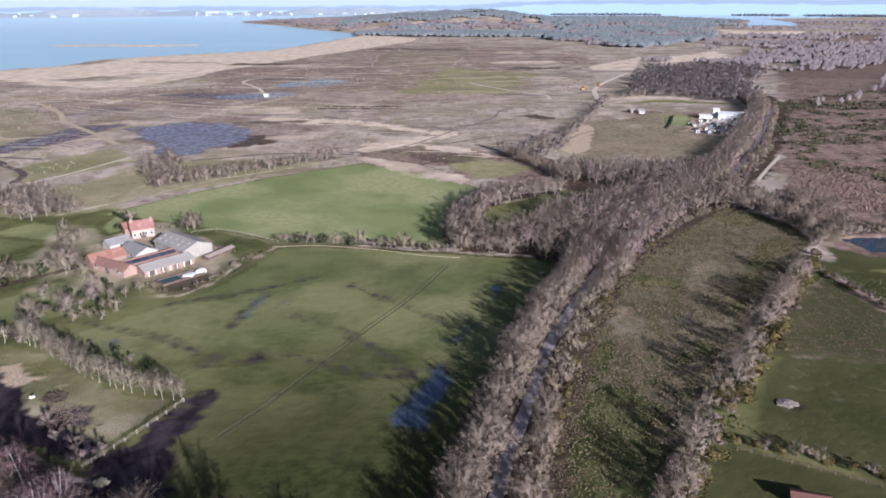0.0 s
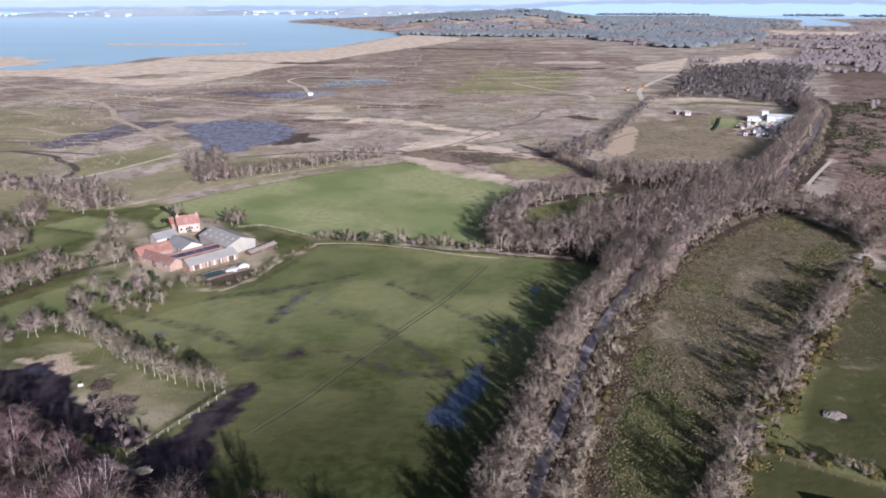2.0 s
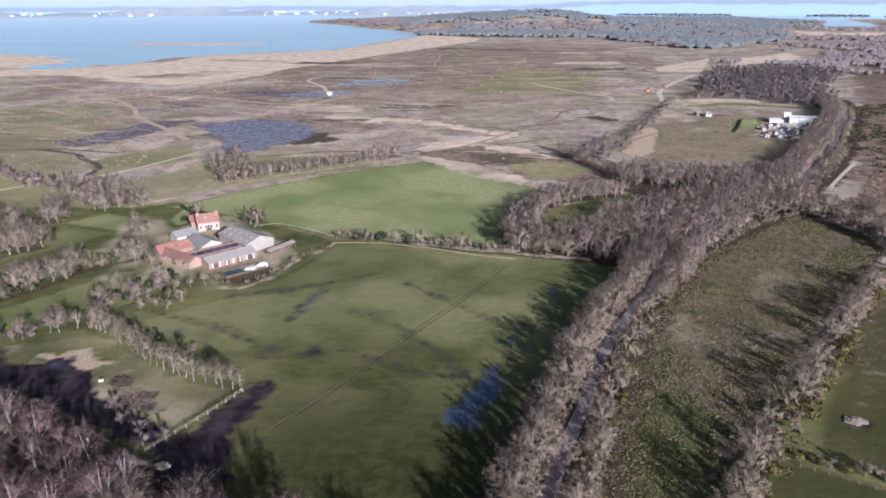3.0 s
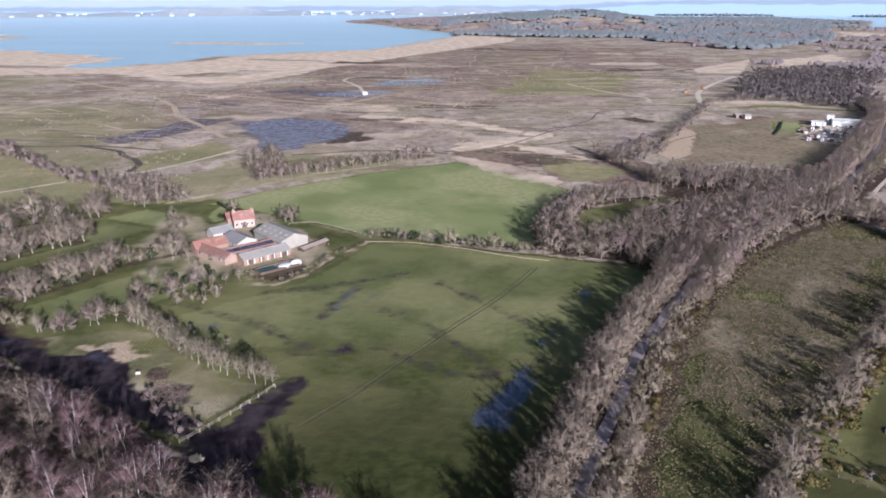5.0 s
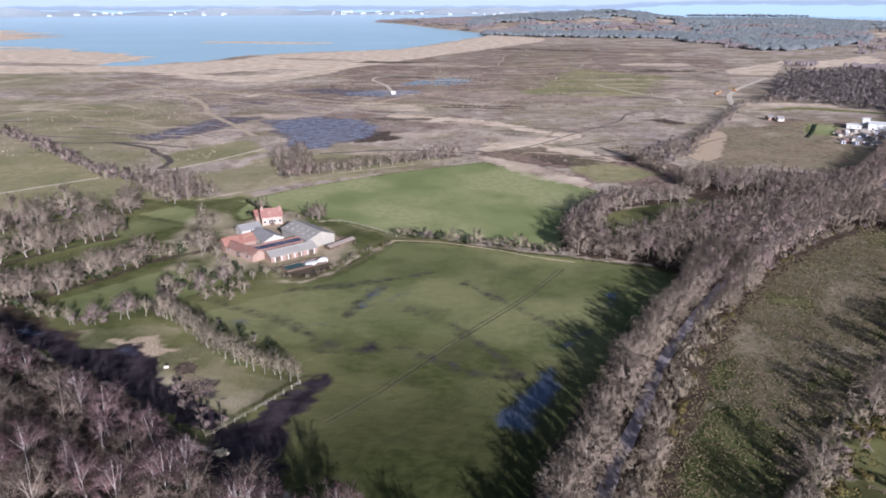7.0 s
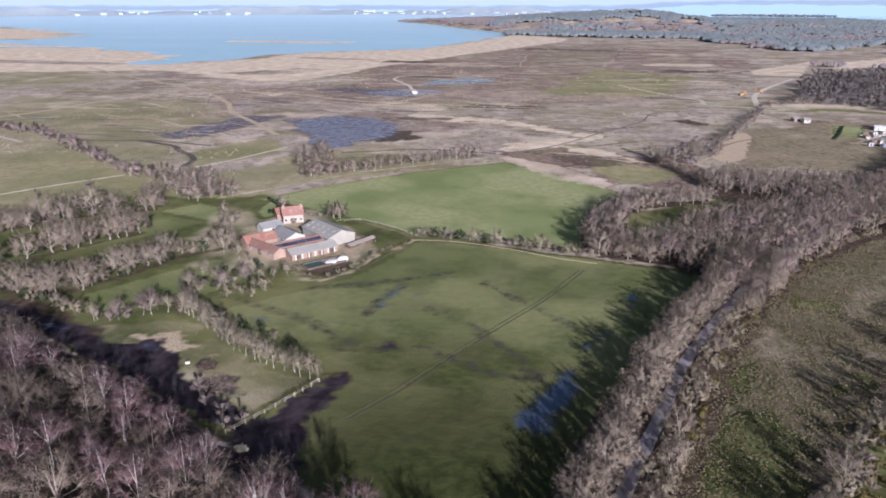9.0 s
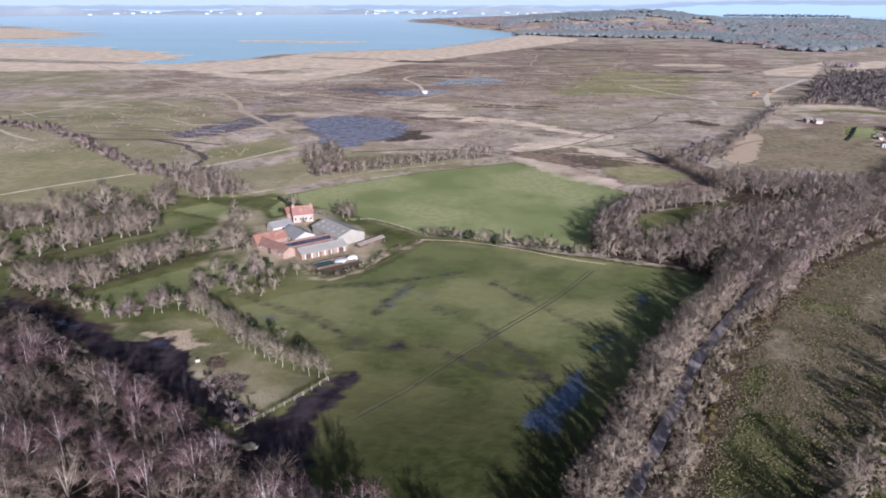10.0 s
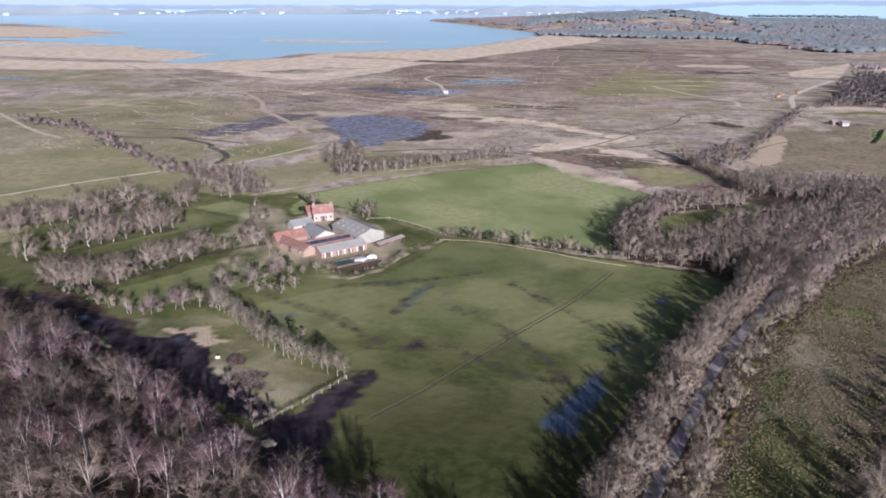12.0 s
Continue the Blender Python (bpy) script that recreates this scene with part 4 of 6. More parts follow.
stock("scrub", [bare_tree(s, 5.0, 2.7, 4, 700, 0.8, 0.11, 0.02, 0.8, 3, 0.07, 1) for s in (61, 62, 63)], OAK_BARK, WILLOW_TWIG)
stock("verge", [bare_tree(s, 6.5, 3.4, 5, 1150, 0.85, 0.095, 0.03, 0.7, 2, 0.09, 2) for s in (65, 66, 67)], OAK_BARK, POPLAR_TWIG)
stock("wood_far", [bare_tree(s, 10.0, 5.4, 5, 320, 1.4, 0.42, 0.04, girth=0.2, forks=1) for s in (91, 92, 93, 94)], OAK_BARK, FAR_TWIG)
stock("gorse", [leafy(s, 2.7, 2.3, 420, 0.45) for s in (71, 72, 73)], OAK_BARK, GORSE)
stock("bramble", [leafy(s, 2.6, 2.4, 420, 0.4) for s in (85, 86)], OAK_BARK, BRAMBLE)
stock("holly", [leafy(s, 4.5, 2.3, 420, 0.5) for s in (81, 82)], OAK_BARK, EVERGREEN)

LABELS = {
    "oak_near": ("oak_tree", "broad bare oak with grey-brown twigs at the wood's edge", "tree"), "birch_near": ("birch_tree", "slender bare birch with pale trunk and purplish twigs", "tree"),
    "oak": ("oak_tree", "bare winter oak with a grey-brown crown beside the lane", "tree"), "birch": ("birch_tree", "bare birch with pale stem and reddish-brown twigs", "tree"),
    "far_oak": ("oak_tree", "bare oak with dense grey-brown crown in a wood", "tree"), "far_birch": ("birch_tree", "bare birch with a purplish crown among oaks", "tree"),
    "poplar": ("young_tree", "young upright bare tree with pale yellowish twigs in a row", "tree"), "scrub": ("willow_shrub", "many-stemmed bare scrub willow with purplish twigs", "shrub"),
    "verge": ("hawthorn", "pale bare hedgerow shrub on the lane's verge", "shrub"), "gorse": ("gorse_bush", "dense olive-brown gorse bush in a hedge bank", "shrub"),
    "bramble": ("bramble_thicket", "brown thicket of dead bramble and bracken under trees", "shrub"),
    "holly": ("evergreen_bush", "dark green evergreen bush with a dense ragged crown", "shrub"),
}
PLANTED = []


def plant(kind, x, y, size=1.0, group="", rng=random):
    """One tree or bush as a thing: trunk and crown under an Empty at its foot."""
    name, label, category = LABELS[kind]
    trunk, crown = rng.choice(STOCK[kind])
    root = tagged(new(name), label, category, group)
    root.empty_display_size = 0.5
    s = size * rng.uniform(0.86, 1.14)
    root.matrix_basis = Matrix.LocRotScale((x, y, level(x, y)), Euler((rng.uniform(-0.06, 0.06), rng.uniform(-0.06, 0.06), rng.uniform(0, 6.28))), (s * rng.uniform(0.9, 1.1), s * rng.uniform(0.9, 1.1), s))
    for n, me in (("trunk", trunk), ("crown", crown)):
        ob = new(n, me)
        ob.parent = root
    PLANTED.append((x, y))
    return root


def inside(x, y, corners):
    hit = False
    for (ax, ay), (bx, by) in zip(corners, corners[1:] + corners[:1]):
        if (ay > y) != (by > y) and x < (bx - ax) * (y - ay) / (by - ay) + ax:
            hit = not hit
    return hit


def fill(corners, gap, seed, avoid=(), tries=9000, most=400):
    """Places in a polygon no closer to one another than the gap."""
    rng = random.Random(seed)
    xs, ys = [c[0] for c in corners], [c[1] for c in corners]
    out = []
    for _ in range(tries):
        x, y = rng.uniform(min(xs), max(xs)), rng.uniform(min(ys), max(ys))
        if inside(x, y, corners) and not any(inside(x, y, a) for a in avoid) and all((x - a) ** 2 + (y - b) ** 2 > gap * gap for a, b in out):
            out.append((x, y))
            if len(out) >= most:
                break
    return out


def sown(corners, gap, seed):
    """Places all over a polygon, on a shaken grid: far woods."""
    r = np.random.RandomState(seed)
    c = np.array(corners, float)
    gx, gy = np.meshgrid(np.arange(c[:, 0].min(), c[:, 0].max(), gap), np.arange(c[:, 1].min(), c[:, 1].max(), gap))
    gx, gy = gx.ravel() + r.uniform(-0.5, 0.5, gx.size) * gap, gy.ravel() + r.uniform(-0.5, 0.5, gy.size) * gap
    keep = edge_distance(gx, gy, corners) + wobble(gx, gy, gap * 9, seed) * gap * 1.2 > 0
    return [(float(x), float(y)) for x, y in zip(gx[keep], gy[keep]) if level(x, y) > -0.4]


def along(points, each, shake, seed, offset=0.0):
    """Places along a line, shaken, at an offset to its left."""
    rng = random.Random(seed)
    line = smooth_line(points, 1.0)
    out, run, due = [], 0.0, 0.0
    for a, b in zip(line, line[1:]):
        run += (b - a).length
        if run >= due and (b - a).length > 1e-6:
            w = (b - a).normalized()
            out.append((b.x - w.y * offset + rng.uniform(-shake, shake), b.y + w.x * offset + rng.uniform(-shake, shake)))
            due += each * rng.uniform(0.75, 1.3)
    return out


def grove(name, label, kinds, places, size):
    """A wood whose trees nobody could count: whole trees, trunks and crowns, joined into one object."""
    r = random.Random(len(places))
    pts, tris, slots, mats, normals, count = [], [], [], [], [], 0
    cache = {}
    for x, y in places:
        for me in r.choice(STOCK[r.choice(kinds)]):
            if me not in cache:
                co = np.empty(len(me.vertices) * 3)
                me.vertices.foreach_get("co", co)
                nm = np.empty(len(me.loops) * 3)
                me.corner_normals.foreach_get("vector", nm)
                cache[me] = (co.reshape(-1, 3), [tuple(f.vertices) for f in me.polygons], nm.reshape(-1, 3))
                if me.materials[0] not in mats:
                    mats.append(me.materials[0])
            co, faces, nm = cache[me]
            a, s = r.uniform(0, 6.28), size * r.uniform(0.85, 1.15)
            turn = np.array([[math.cos(a), math.sin(a), 0], [-math.sin(a), math.cos(a), 0], [0, 0, 1]]) * s
            pts.append(co @ turn + np.array([x, y, level(x, y)]))
            normals.append(nm @ (turn / s))
            tris.extend([tuple(i + count for i in f) for f in faces])
            slots.extend([mats.index(me.materials[0])] * len(faces))
            count += len(co)
    me = bpy.data.meshes.new(name)
    me.from_pydata(np.concatenate(pts).tolist(), [], tris)
    for m in mats:
        me.materials.append(m)
    me.polygons.foreach_set("material_index", slots)
    me.polygons.foreach_set("use_smooth", np.ones(len(tris), bool))
    me.update()
    me.normals_split_custom_set(np.concatenate(normals).tolist())
    return tagged(new(name, me), label, "woodland", kind="stuff")


rng = random.Random(5)
# the lane's belts of trees
for offset, each, kinds, size in ((5.4, 5.6, ("oak",), 1.0), (8.8, 8.0, ("oak", "verge"), 0.78), (3.0, 5.0, ("verge", "verge", "oak"), 0.74), (-3.3, 5.6, ("verge",), 0.6), (-5.8, 5.6, ("oak", "verge", "verge"), 0.72), (-8.0, 4.2, ("verge", "verge", "gorse"), 0.55)):
    for x, y in along(ROAD[:7], each, 1.0, int(offset * 10), offset):
        plant(rng.choice(kinds), x, y, size * rng.choice((0.8, 0.95, 1.0, 1.12)), "trees along the lane", rng)
for offset, each in ((3.4, 5.0), (8.0, 5.0), (-3.4, 5.0), (-8.0, 5.0)):
    for x, y in along(ROAD[5:8], each, 1.2, int(offset * 11), offset):
        if y > 222:
            plant(rng.choice(("oak", "oak", "birch")), x, y, 0.92, "trees along the lane", rng)
far_lane = []
for offset, each in ((4.5, 4.6), (9.5, 5.0), (14, 6.5)):
    far_lane += along(ROAD[8:15], each, 1.6, int(offset * 10), offset)
grove("woodland", "bare trees in a belt along the far lane", ("far_oak", "far_oak", "far_birch"), far_lane, 0.86)
grove("woodland", "low scrub along the far lane", ("scrub", "verge"), along(ROAD[9:15], 5.0, 1.2, 77, -4.6) + along(ROAD[9:12], 6.0, 2.0, 78, -8.5), 0.85)
# woods
for wood, gap, seed in ((MAIN_WOOD, 5.3, 3), (WEST_ARM, 4.6, 4)):
    back = []
    for x, y in fill(wood, gap, seed):
        if line_distance(np.array([x]), np.array([y]), ROAD)[0] < 1.8:
            continue
        if y > 264:
            back.append((x, y))
        else:
            plant(rng.choice(("far_oak", "far_oak", "far_birch")) if y > 258 else rng.choice(("oak", "oak", "birch")), x, y, 0.9, "trees of the wood", rng)
    grove("woodland", "dense bare oak and birch wood behind the fields", ("far_oak", "far_oak", "far_birch"), back, 0.9)
grove("woodland", "bare alder and oak carr along the stream", ("far_oak", "far_oak", "far_birch"), fill(NORTH_WOOD, 5.4, 5), 0.85)
for x, y in along([(58, 231), (80, 264), (105, 296), (132, 319)], 2.6, 0.6, 8, -1.0):
    plant(rng.choice(("verge", "gorse", "scrub")), x, y, 0.5, "shrubs along the wood", rng)
TRUNKS = [(-230, 172), (-172, 157), (-147, 148), (-117, 132), (-96, 124), (-84, 117), (-68, 107), (-53, 102), (-43, 96), (-28, 95), (-16, 92), (-9, 84), (-9, 60), (-230, 60)]
for x, y in fill(TRUNKS, 5.7, 6, most=300):
    if y > 74 + 0.1 * abs(x + 60):
        birchy = float(wobble(np.array(x), np.array(y), 46, 7)) + rng.uniform(-0.35, 0.35) > -0.12
        plant("birch_near" if birchy else "oak_near", x, y, rng.choice((0.72, 0.9, 1.05)), "trees of the near wood", rng)
for x, y in fill(TRUNKS, 7.5, 16, most=150):
    if y > 74 + 0.1 * abs(x + 60):
        plant(rng.choice(("bramble", "bramble", "scrub", "holly")), x, y, rng.choice((0.6, 0.8, 1.0)), "undergrowth of the near wood", rng)
for x, y in along([(38, 446), (46, 420), (56, 392), (63, 368)], 3.4, 1.6, 79):
    plant(rng.choice(("scrub", "verge", "far_oak")), x, y, 0.8, "trees along the stream", rng)
# hedges
for x, y in along([(40, 108), (53, 129), (63, 146), (84, 175), (104, 205), (129, 240), (148, 266)], 5.2, 1.2, 9):
    plant(rng.choice(("verge", "oak", "oak", "scrub", "gorse")), x, y, 0.88, "hedge between the rough fields", rng)
for x, y in along([(44, 110), (56, 130), (67, 146), (88, 175), (107, 205), (132, 240)], 4.2, 1.0, 10):
    plant(rng.choice(("gorse", "gorse", "gorse", "scrub")), x, y, 1.05, "hedge between the rough fields", rng)
for x, y in along([(148, 264), (149, 285), (136, 321), (150, 328)], 2.6, 2.2, 11) + fill([(136, 322), (152, 300), (152, 272), (168, 282), (176, 305), (168, 330), (154, 342)], 5.0, 111, most=34) + fill([(150, 270), (158, 277), (184, 282), (184, 276), (160, 273), (152, 264)], 3.5, 112, most=16):
    plant(rng.choice(("scrub", "oak", "verge")), x, y, 0.85, "hedge between the rough fields", rng)
for x, y in along([(131, 236), (134, 222), (137, 200)], 2.4, 0.5, 12):
    plant(rng.choice(("gorse", "scrub")), x, y, 0.6, "low hedge of the east field", rng)
for x, y in along([(62, 132), (74, 127), (90, 118)], 3.0, 0.8, 13):
    plant(rng.choice(("scrub", "verge", "gorse")), x, y, 0.62, "scrub hedge of the paddock", rng)
for x, y in along([(-65, 268), (-40, 264), (-10, 258), (4, 256)], 2.7, 0.5, 14):
    plant(rng.choice(("verge", "scrub", "verge", "holly")), x, y, 0.72 if rng.random() < 0.75 else 1.0, "hedge between the green fields", rng)
for x, y in along([(-143, 352), (-120, 374), (-97, 396), (-62, 426)], 5.0, 1.2, 15):
    plant(rng.choice(("far_oak", "far_oak", "far_birch")), x, y, 0.85, "trees along the marsh's edge", rng)
for x, y in fill([(-180, 420), (-160, 425), (-135, 365), (-146, 350), (-165, 385)], 5, 17, most=26):
    plant(rng.choice(("scrub", "far_oak", "far_oak")), x, y, 0.9, "trees along the marsh's edge", rng)
for x, y in along([(-445, 458), (-370, 432), (-294, 379), (-243, 344), (-204, 327), (-186, 316)], 2.9, 5.5, 18):
    plant("scrub", x, y, rng.choice((0.8, 1.2, 1.5)), "willow scrub along the ditch", rng)
for x, y in fill([(-225, 345), (-205, 345), (-185, 330), (-165, 308), (-180, 296), (-205, 315)], 5, 19, most=40):
    plant(rng.choice(("scrub", "far_oak")), x, y, 0.95, "willow scrub along the ditch", rng)
# trees about the farm
for x, y in [(-194, 220), (-192, 224), (-189, 227), (-187, 232), (-183, 238), (-181, 241), (-179, 243), (-176, 248), (-205, 201), (-199, 212)]:
    plant("oak", x, y, 1.28, "old oaks on the lane's edge", rng)
for x, y in along([(-250, 228), (-228, 247), (-217, 263), (-192, 280), (-200, 296)], 4.2, 2.6, 20) + along([(-262, 212), (-240, 228), (-222, 240), (-212, 250)], 6, 3, 120):
    plant(rng.choice(("oak", "oak", "scrub")), x, y, rng.choice((1.0, 1.2, 1.35)), "old oaks on the lane's edge", rng)
for x, y in along([(-182, 184), (-163, 187), (-157, 198), (-151, 209), (-148, 221), (-140, 231), (-132, 240)], 3.4, 2.2, 21):
    plant(rng.choice(("oak", "oak", "verge", "holly")), x, y, rng.choice((0.8, 1.05, 1.2)), "tree row by the strip field", rng)
for x, y in [(-124, 196), (-120, 194), (-116, 199), (-113, 205), (-121, 199), (-119, 226)]:
    plant(rng.choice(("oak", "verge", "scrub")), x, y, 0.72, "trees beside the farm", rng)
for x, y in [(-118, 201), (-111, 211), (-114, 224), (-110, 219), (-135, 292), (-136, 285), (-122, 203), (-126, 197), (-116, 212), (-108, 206), (-121, 214)]:
    plant("holly", x, y, 0.6, "evergreens beside the farm", rng)
for x, y in [(-146, 264), (-142, 261), (-150, 268), (-153, 275), (-145, 272), (-139, 240), (-131, 232), (-122, 226)]:
    plant(rng.choice(("poplar", "verge")), x, y, 0.9, "trees beside the farm", rng)
for x, y in [(-106, 284), (-104.5, 285.5), (-103, 283.5)]:
    plant("far_oak", x, y, 0.8, "trees beside the farm", rng)
for x, y in [(-126, 208), (-122, 211), (-114, 200), (-110, 207), (-104, 201), (-105, 209), (-102, 212), (-98, 215), (-118, 205), (-128, 214)]:
    plant(rng.choice(("poplar", "poplar", "birch")), x, y, 0.62, "thin trees below the farm", rng)
for x, y in [(-123, 201), (-121, 207), (-110, 194), (-110, 199), (-114, 219), (-102, 195), (-100, 201), (-106, 197)]:
    plant(rng.choice(("holly", "verge", "verge")), x, y, rng.choice((0.45, 0.6, 0.8)), "bushes below the farm", rng)
for x, y in along([(-130, 188), (-121, 185), (-105, 180), (-95, 175), (-88, 172), (-79, 166.5), (-71, 161)], 5.5, 1.2, 124):
    plant(rng.choice(("holly", "holly", "scrub")), x, y, 0.62, "evergreens behind the young trees", rng)
for x, y in along([(-99, 222), (-92, 216.5), (-85, 217), (-79, 226), (-75, 242), (-70, 252), (-66, 260)], 2.2, 0.5, 122):
    plant(rng.choice(("scrub", "verge", "gorse")), x, y, 0.3, "low hedge round the farm", rng)
for x, y in along([(-146, 306), (-137, 300), (-126, 290), (-116, 284), (-108, 288)], 3.2, 0.6, 123):
    plant(rng.choice(("holly", "verge")), x, y, 0.36, "garden shrubs by the farmhouse", rng)
plant("far_oak", -135, 296, 0.62, "trees beside the farm", rng)
for x, y in along([(-118, 181), (-103, 170), (-95, 164), (-84, 157), (-72, 152), (-62, 149)], 2.6, 0.7, 22):
    plant("poplar", x, y, 0.95, "young trees in a row", rng)
for x, y in along([(-142, 168), (-133, 172), (-124, 178), (-114, 182)], 3.0, 1.2, 23):
    plant(rng.choice(("poplar", "scrub", "birch")), x, y, 0.8, "young trees in a row", rng)
for x, y in along([(-186, 190), (-172, 181), (-158, 176), (-146, 171)], 3.4, 2.0, 125):
    plant(rng.choice(("oak", "verge", "scrub", "holly")), x, y, 0.85, "trees along the wet ditch", rng)
for x, y in [(-72, 128), (-75, 125), (-78, 130), (-84, 133), (-88, 138)]:
    plant("scrub", x, y, 0.75, "scrub by the yard fence", rng)


# ---- things nobody could count ----
def scatter(name, places, make, material, label, category):
    verts, faces = [], []
    for x, y in places:
        make(verts, faces, x, y)
    me = mesh_of(name, verts, faces, material)
    return tagged(new(name, me), label, category, kind="stuff")


def tussock(verts, faces, x, y, size=0.42):
    r = rng
    z = level(x, y) - 0.05
    for _ in range(5):
        a = Vector((x + r.gauss(0, size * 0.35), y + r.gauss(0, size * 0.35), z))
        blade(verts, faces, a, a + Vector((r.gauss(0, 0.4), r.gauss(0, 0.4), 0.9)) * size * r.uniform(0.6, 1.3), size * 0.55, r)


tufts = [(x, y) for x, y in zip(GROUND_SEED.uniform(8, 150, 60000), GROUND_SEED.uniform(96, 318, 60000)) if inside(x, y, TUSSOCK_FIELD)]
scatter("tussock_grass", tufts[:9500], lambda v, f, x, y: tussock(v, f, x, y, 0.42), TUSSOCK, "rough pale tussocks of dead grass", "grass")
scatter("tussock_grass", tufts[9500:16000], lambda v, f, x, y: tussock(v, f, x, y, 0.42), plain("green_tussocks", (0.08, 0.075, 0.034), (0.16, 0.14, 0.07), 0.95, 4.0, per="island", bump=0), "dull green tussocks among dead grass", "grass")
scatter("tussock_grass", fill([(-64, 147), (-73, 130), (-84, 140), (-98, 148), (-106, 158), (-122, 166), (-112, 174), (-95, 163), (-80, 155)], 0.7, 66, tries=4000, most=900), lambda v, f, x, y: tussock(v, f, x, y, 0.3), plain("ochre_tussocks", (0.1, 0.092, 0.042), (0.17, 0.145, 0.075), 0.95, 3.0, per="island", bump=0), "ochre and green grass tufts in the rough yard", "grass")
ROUGH_EAST = [(88, 176), (108, 208), (134, 232), (160, 225), (160, 180), (118, 168), (100, 172)]
scatter("tussock_grass", [(x, y) for x, y in zip(GROUND_SEED.uniform(86, 162, 3500), GROUND_SEED.uniform(166, 234, 3500)) if inside(x, y, ROUGH_EAST)], lambda v, f, x, y: tussock(v, f, x, y, 0.26), TUSSOCK, "thin rough grass tussocks in the east field", "grass")


def heath_bush(verts, faces, x, y):
    z, r = level(x, y), rng
    wide = r.uniform(0.8, 2.6)
    for _ in range(12):
        q = Vector((x + r.gauss(0, wide * 0.6), y + r.gauss(0, wide * 0.3), z + r.uniform(-0.1, 0.9)))
        blade(verts, faces, q, q + Vector((r.gauss(0, 1), r.gauss(0, 1), r.uniform(0.3, 1.4))).normalized() * 1.3, 1.1, r)


HEATH = [(206, 400), (232, 505), (300, 650), (400, 700), (520, 640), (420, 500), (300, 360), (215, 330)]
hx, hy = GROUND_SEED.uniform(200, 520, 5200), GROUND_SEED.uniform(330, 700, 5200)
patchy = (edge_distance(hx, hy, HEATH) > 0) & (wobble(hx * 0.8 + hy * 0.5, hy - hx * 0.4, 70, 4) > -0.05)
bands = [(float(x), float(y)) for x, y in zip(hx[patchy], hy[patchy])]
scatter("gorse_scrub", bands + fill(HEATH, 14, 34, most=120), heath_bush, plain("heath_gorse", (0.045, 0.045, 0.026), (0.13, 0.12, 0.065), 0.9, 2.0, per="island", bump=0), "dark gorse scrub in bands over pale heath", "shrub")
scatter("reeds", [(x, y) for x, y in zip(GROUND_SEED.uniform(166, 270, 9000), GROUND_SEED.uniform(285, 420, 9000)) if inside(x, y, [(168, 345), (205, 405), (262, 400), (250, 330), (205, 300), (178, 312)])][:3000], lambda v, f, x, y: tussock(v, f, x, y, 1.0), plain("red_reeds", (0.17, 0.115, 0.095), (0.31, 0.225, 0.185), 0.95, 6.0, per="island", bump=0), "reddish-brown dead bracken and reeds on the heath", "plants")


LUMP = bmesh.new()
bmesh.ops.create_icosphere(LUMP, subdivisions=1, radius=1.0)
LUMP_V, LUMP_F = [v.co.copy() for v in LUMP.verts], [tuple(v.index for v in f.verts) for f in LUMP.faces]
LUMP.free()


def clump(verts, faces, x, y, tall=12.0, wide=8.0):
    """A far tree: ragged lobes that merge with their neighbours into one canopy."""
    z, r = level(x, y), rng
    tall *= r.uniform(0.85, 1.15)
    for k in range(2):
        cx, cy, cz = x + r.gauss(0, wide * 0.4), y + r.gauss(0, wide * 0.4), z + tall * r.uniform(0.35, 0.55)
        a, b = wide * r.uniform(0.45, 0.75), tall * r.uniform(0.28, 0.45)
        n = len(verts)
        for v in LUMP_V:
            g = r.uniform(0.6, 1.3)
            verts.append(Vector((cx + v.x * a * g, cy + v.y * a * g, max(z - 0.5, cz + v.z * b * g))))
        faces.extend([tuple(n + i for i in f) for f in LUMP_F])


def far_wood(places, material, label, tall=12.0, wide=8.0):
    """A canopy of lobes, shaded softly as foliage is, with normals that lean to the sky."""
    ob = scatter("woodland", places, lambda v, f, x, y: clump(v, f, x, y, tall, wide), material, label, "woodland")
    me = ob.data
    me.polygons.foreach_set("use_smooth", np.ones(len(me.polygons), bool))
    nm = np.empty(len(me.loops) * 3)
    me.corner_normals.foreach_get("vector", nm)
    nm = nm.reshape(-1, 3) * 0.45 + np.array([0.1, -0.35, 0.8])
    me.normals_split_custom_set((nm / np.linalg.norm(nm, axis=1, keepdims=True)).tolist())
    return ob


def patchy_wood(places, size, seed, least):
    """Those of the places that stand in thickets, with open heath between them."""
    p = np.array(places)
    return [q for q, w in zip(places, wobble(p[:, 0], p[:, 1], size, seed)) if w > least]


NE_WOOD = [(190, 715), (225, 700), (272, 660), (296, 690), (330, 800), (420, 950), (378, 1035), (286, 990), (225, 850)]
grove("woodland", "bare oak and birch wood seen far off", ("wood_far",), sown(NE_WOOD, 9.0, 40), 1.05)
HILL = [(-300, 2030), (-60, 1900), (200, 1870), (270, 1850), (345, 2150), (360, 2900), (60, 3150), (-350, 2950), (-330, 2400)]
hill = [(q, float(wobble(np.array(q[0]), np.array(q[1]), 260, 2))) for q in sown(HILL, 12, 41)]
on_front = [q for q, w in hill if q[1] < 2060 + 60 * w or (q[1] > 2420 and w > -0.4) or w > 0.75]
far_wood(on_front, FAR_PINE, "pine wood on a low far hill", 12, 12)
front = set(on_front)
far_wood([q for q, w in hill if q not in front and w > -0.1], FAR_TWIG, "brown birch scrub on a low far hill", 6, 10)
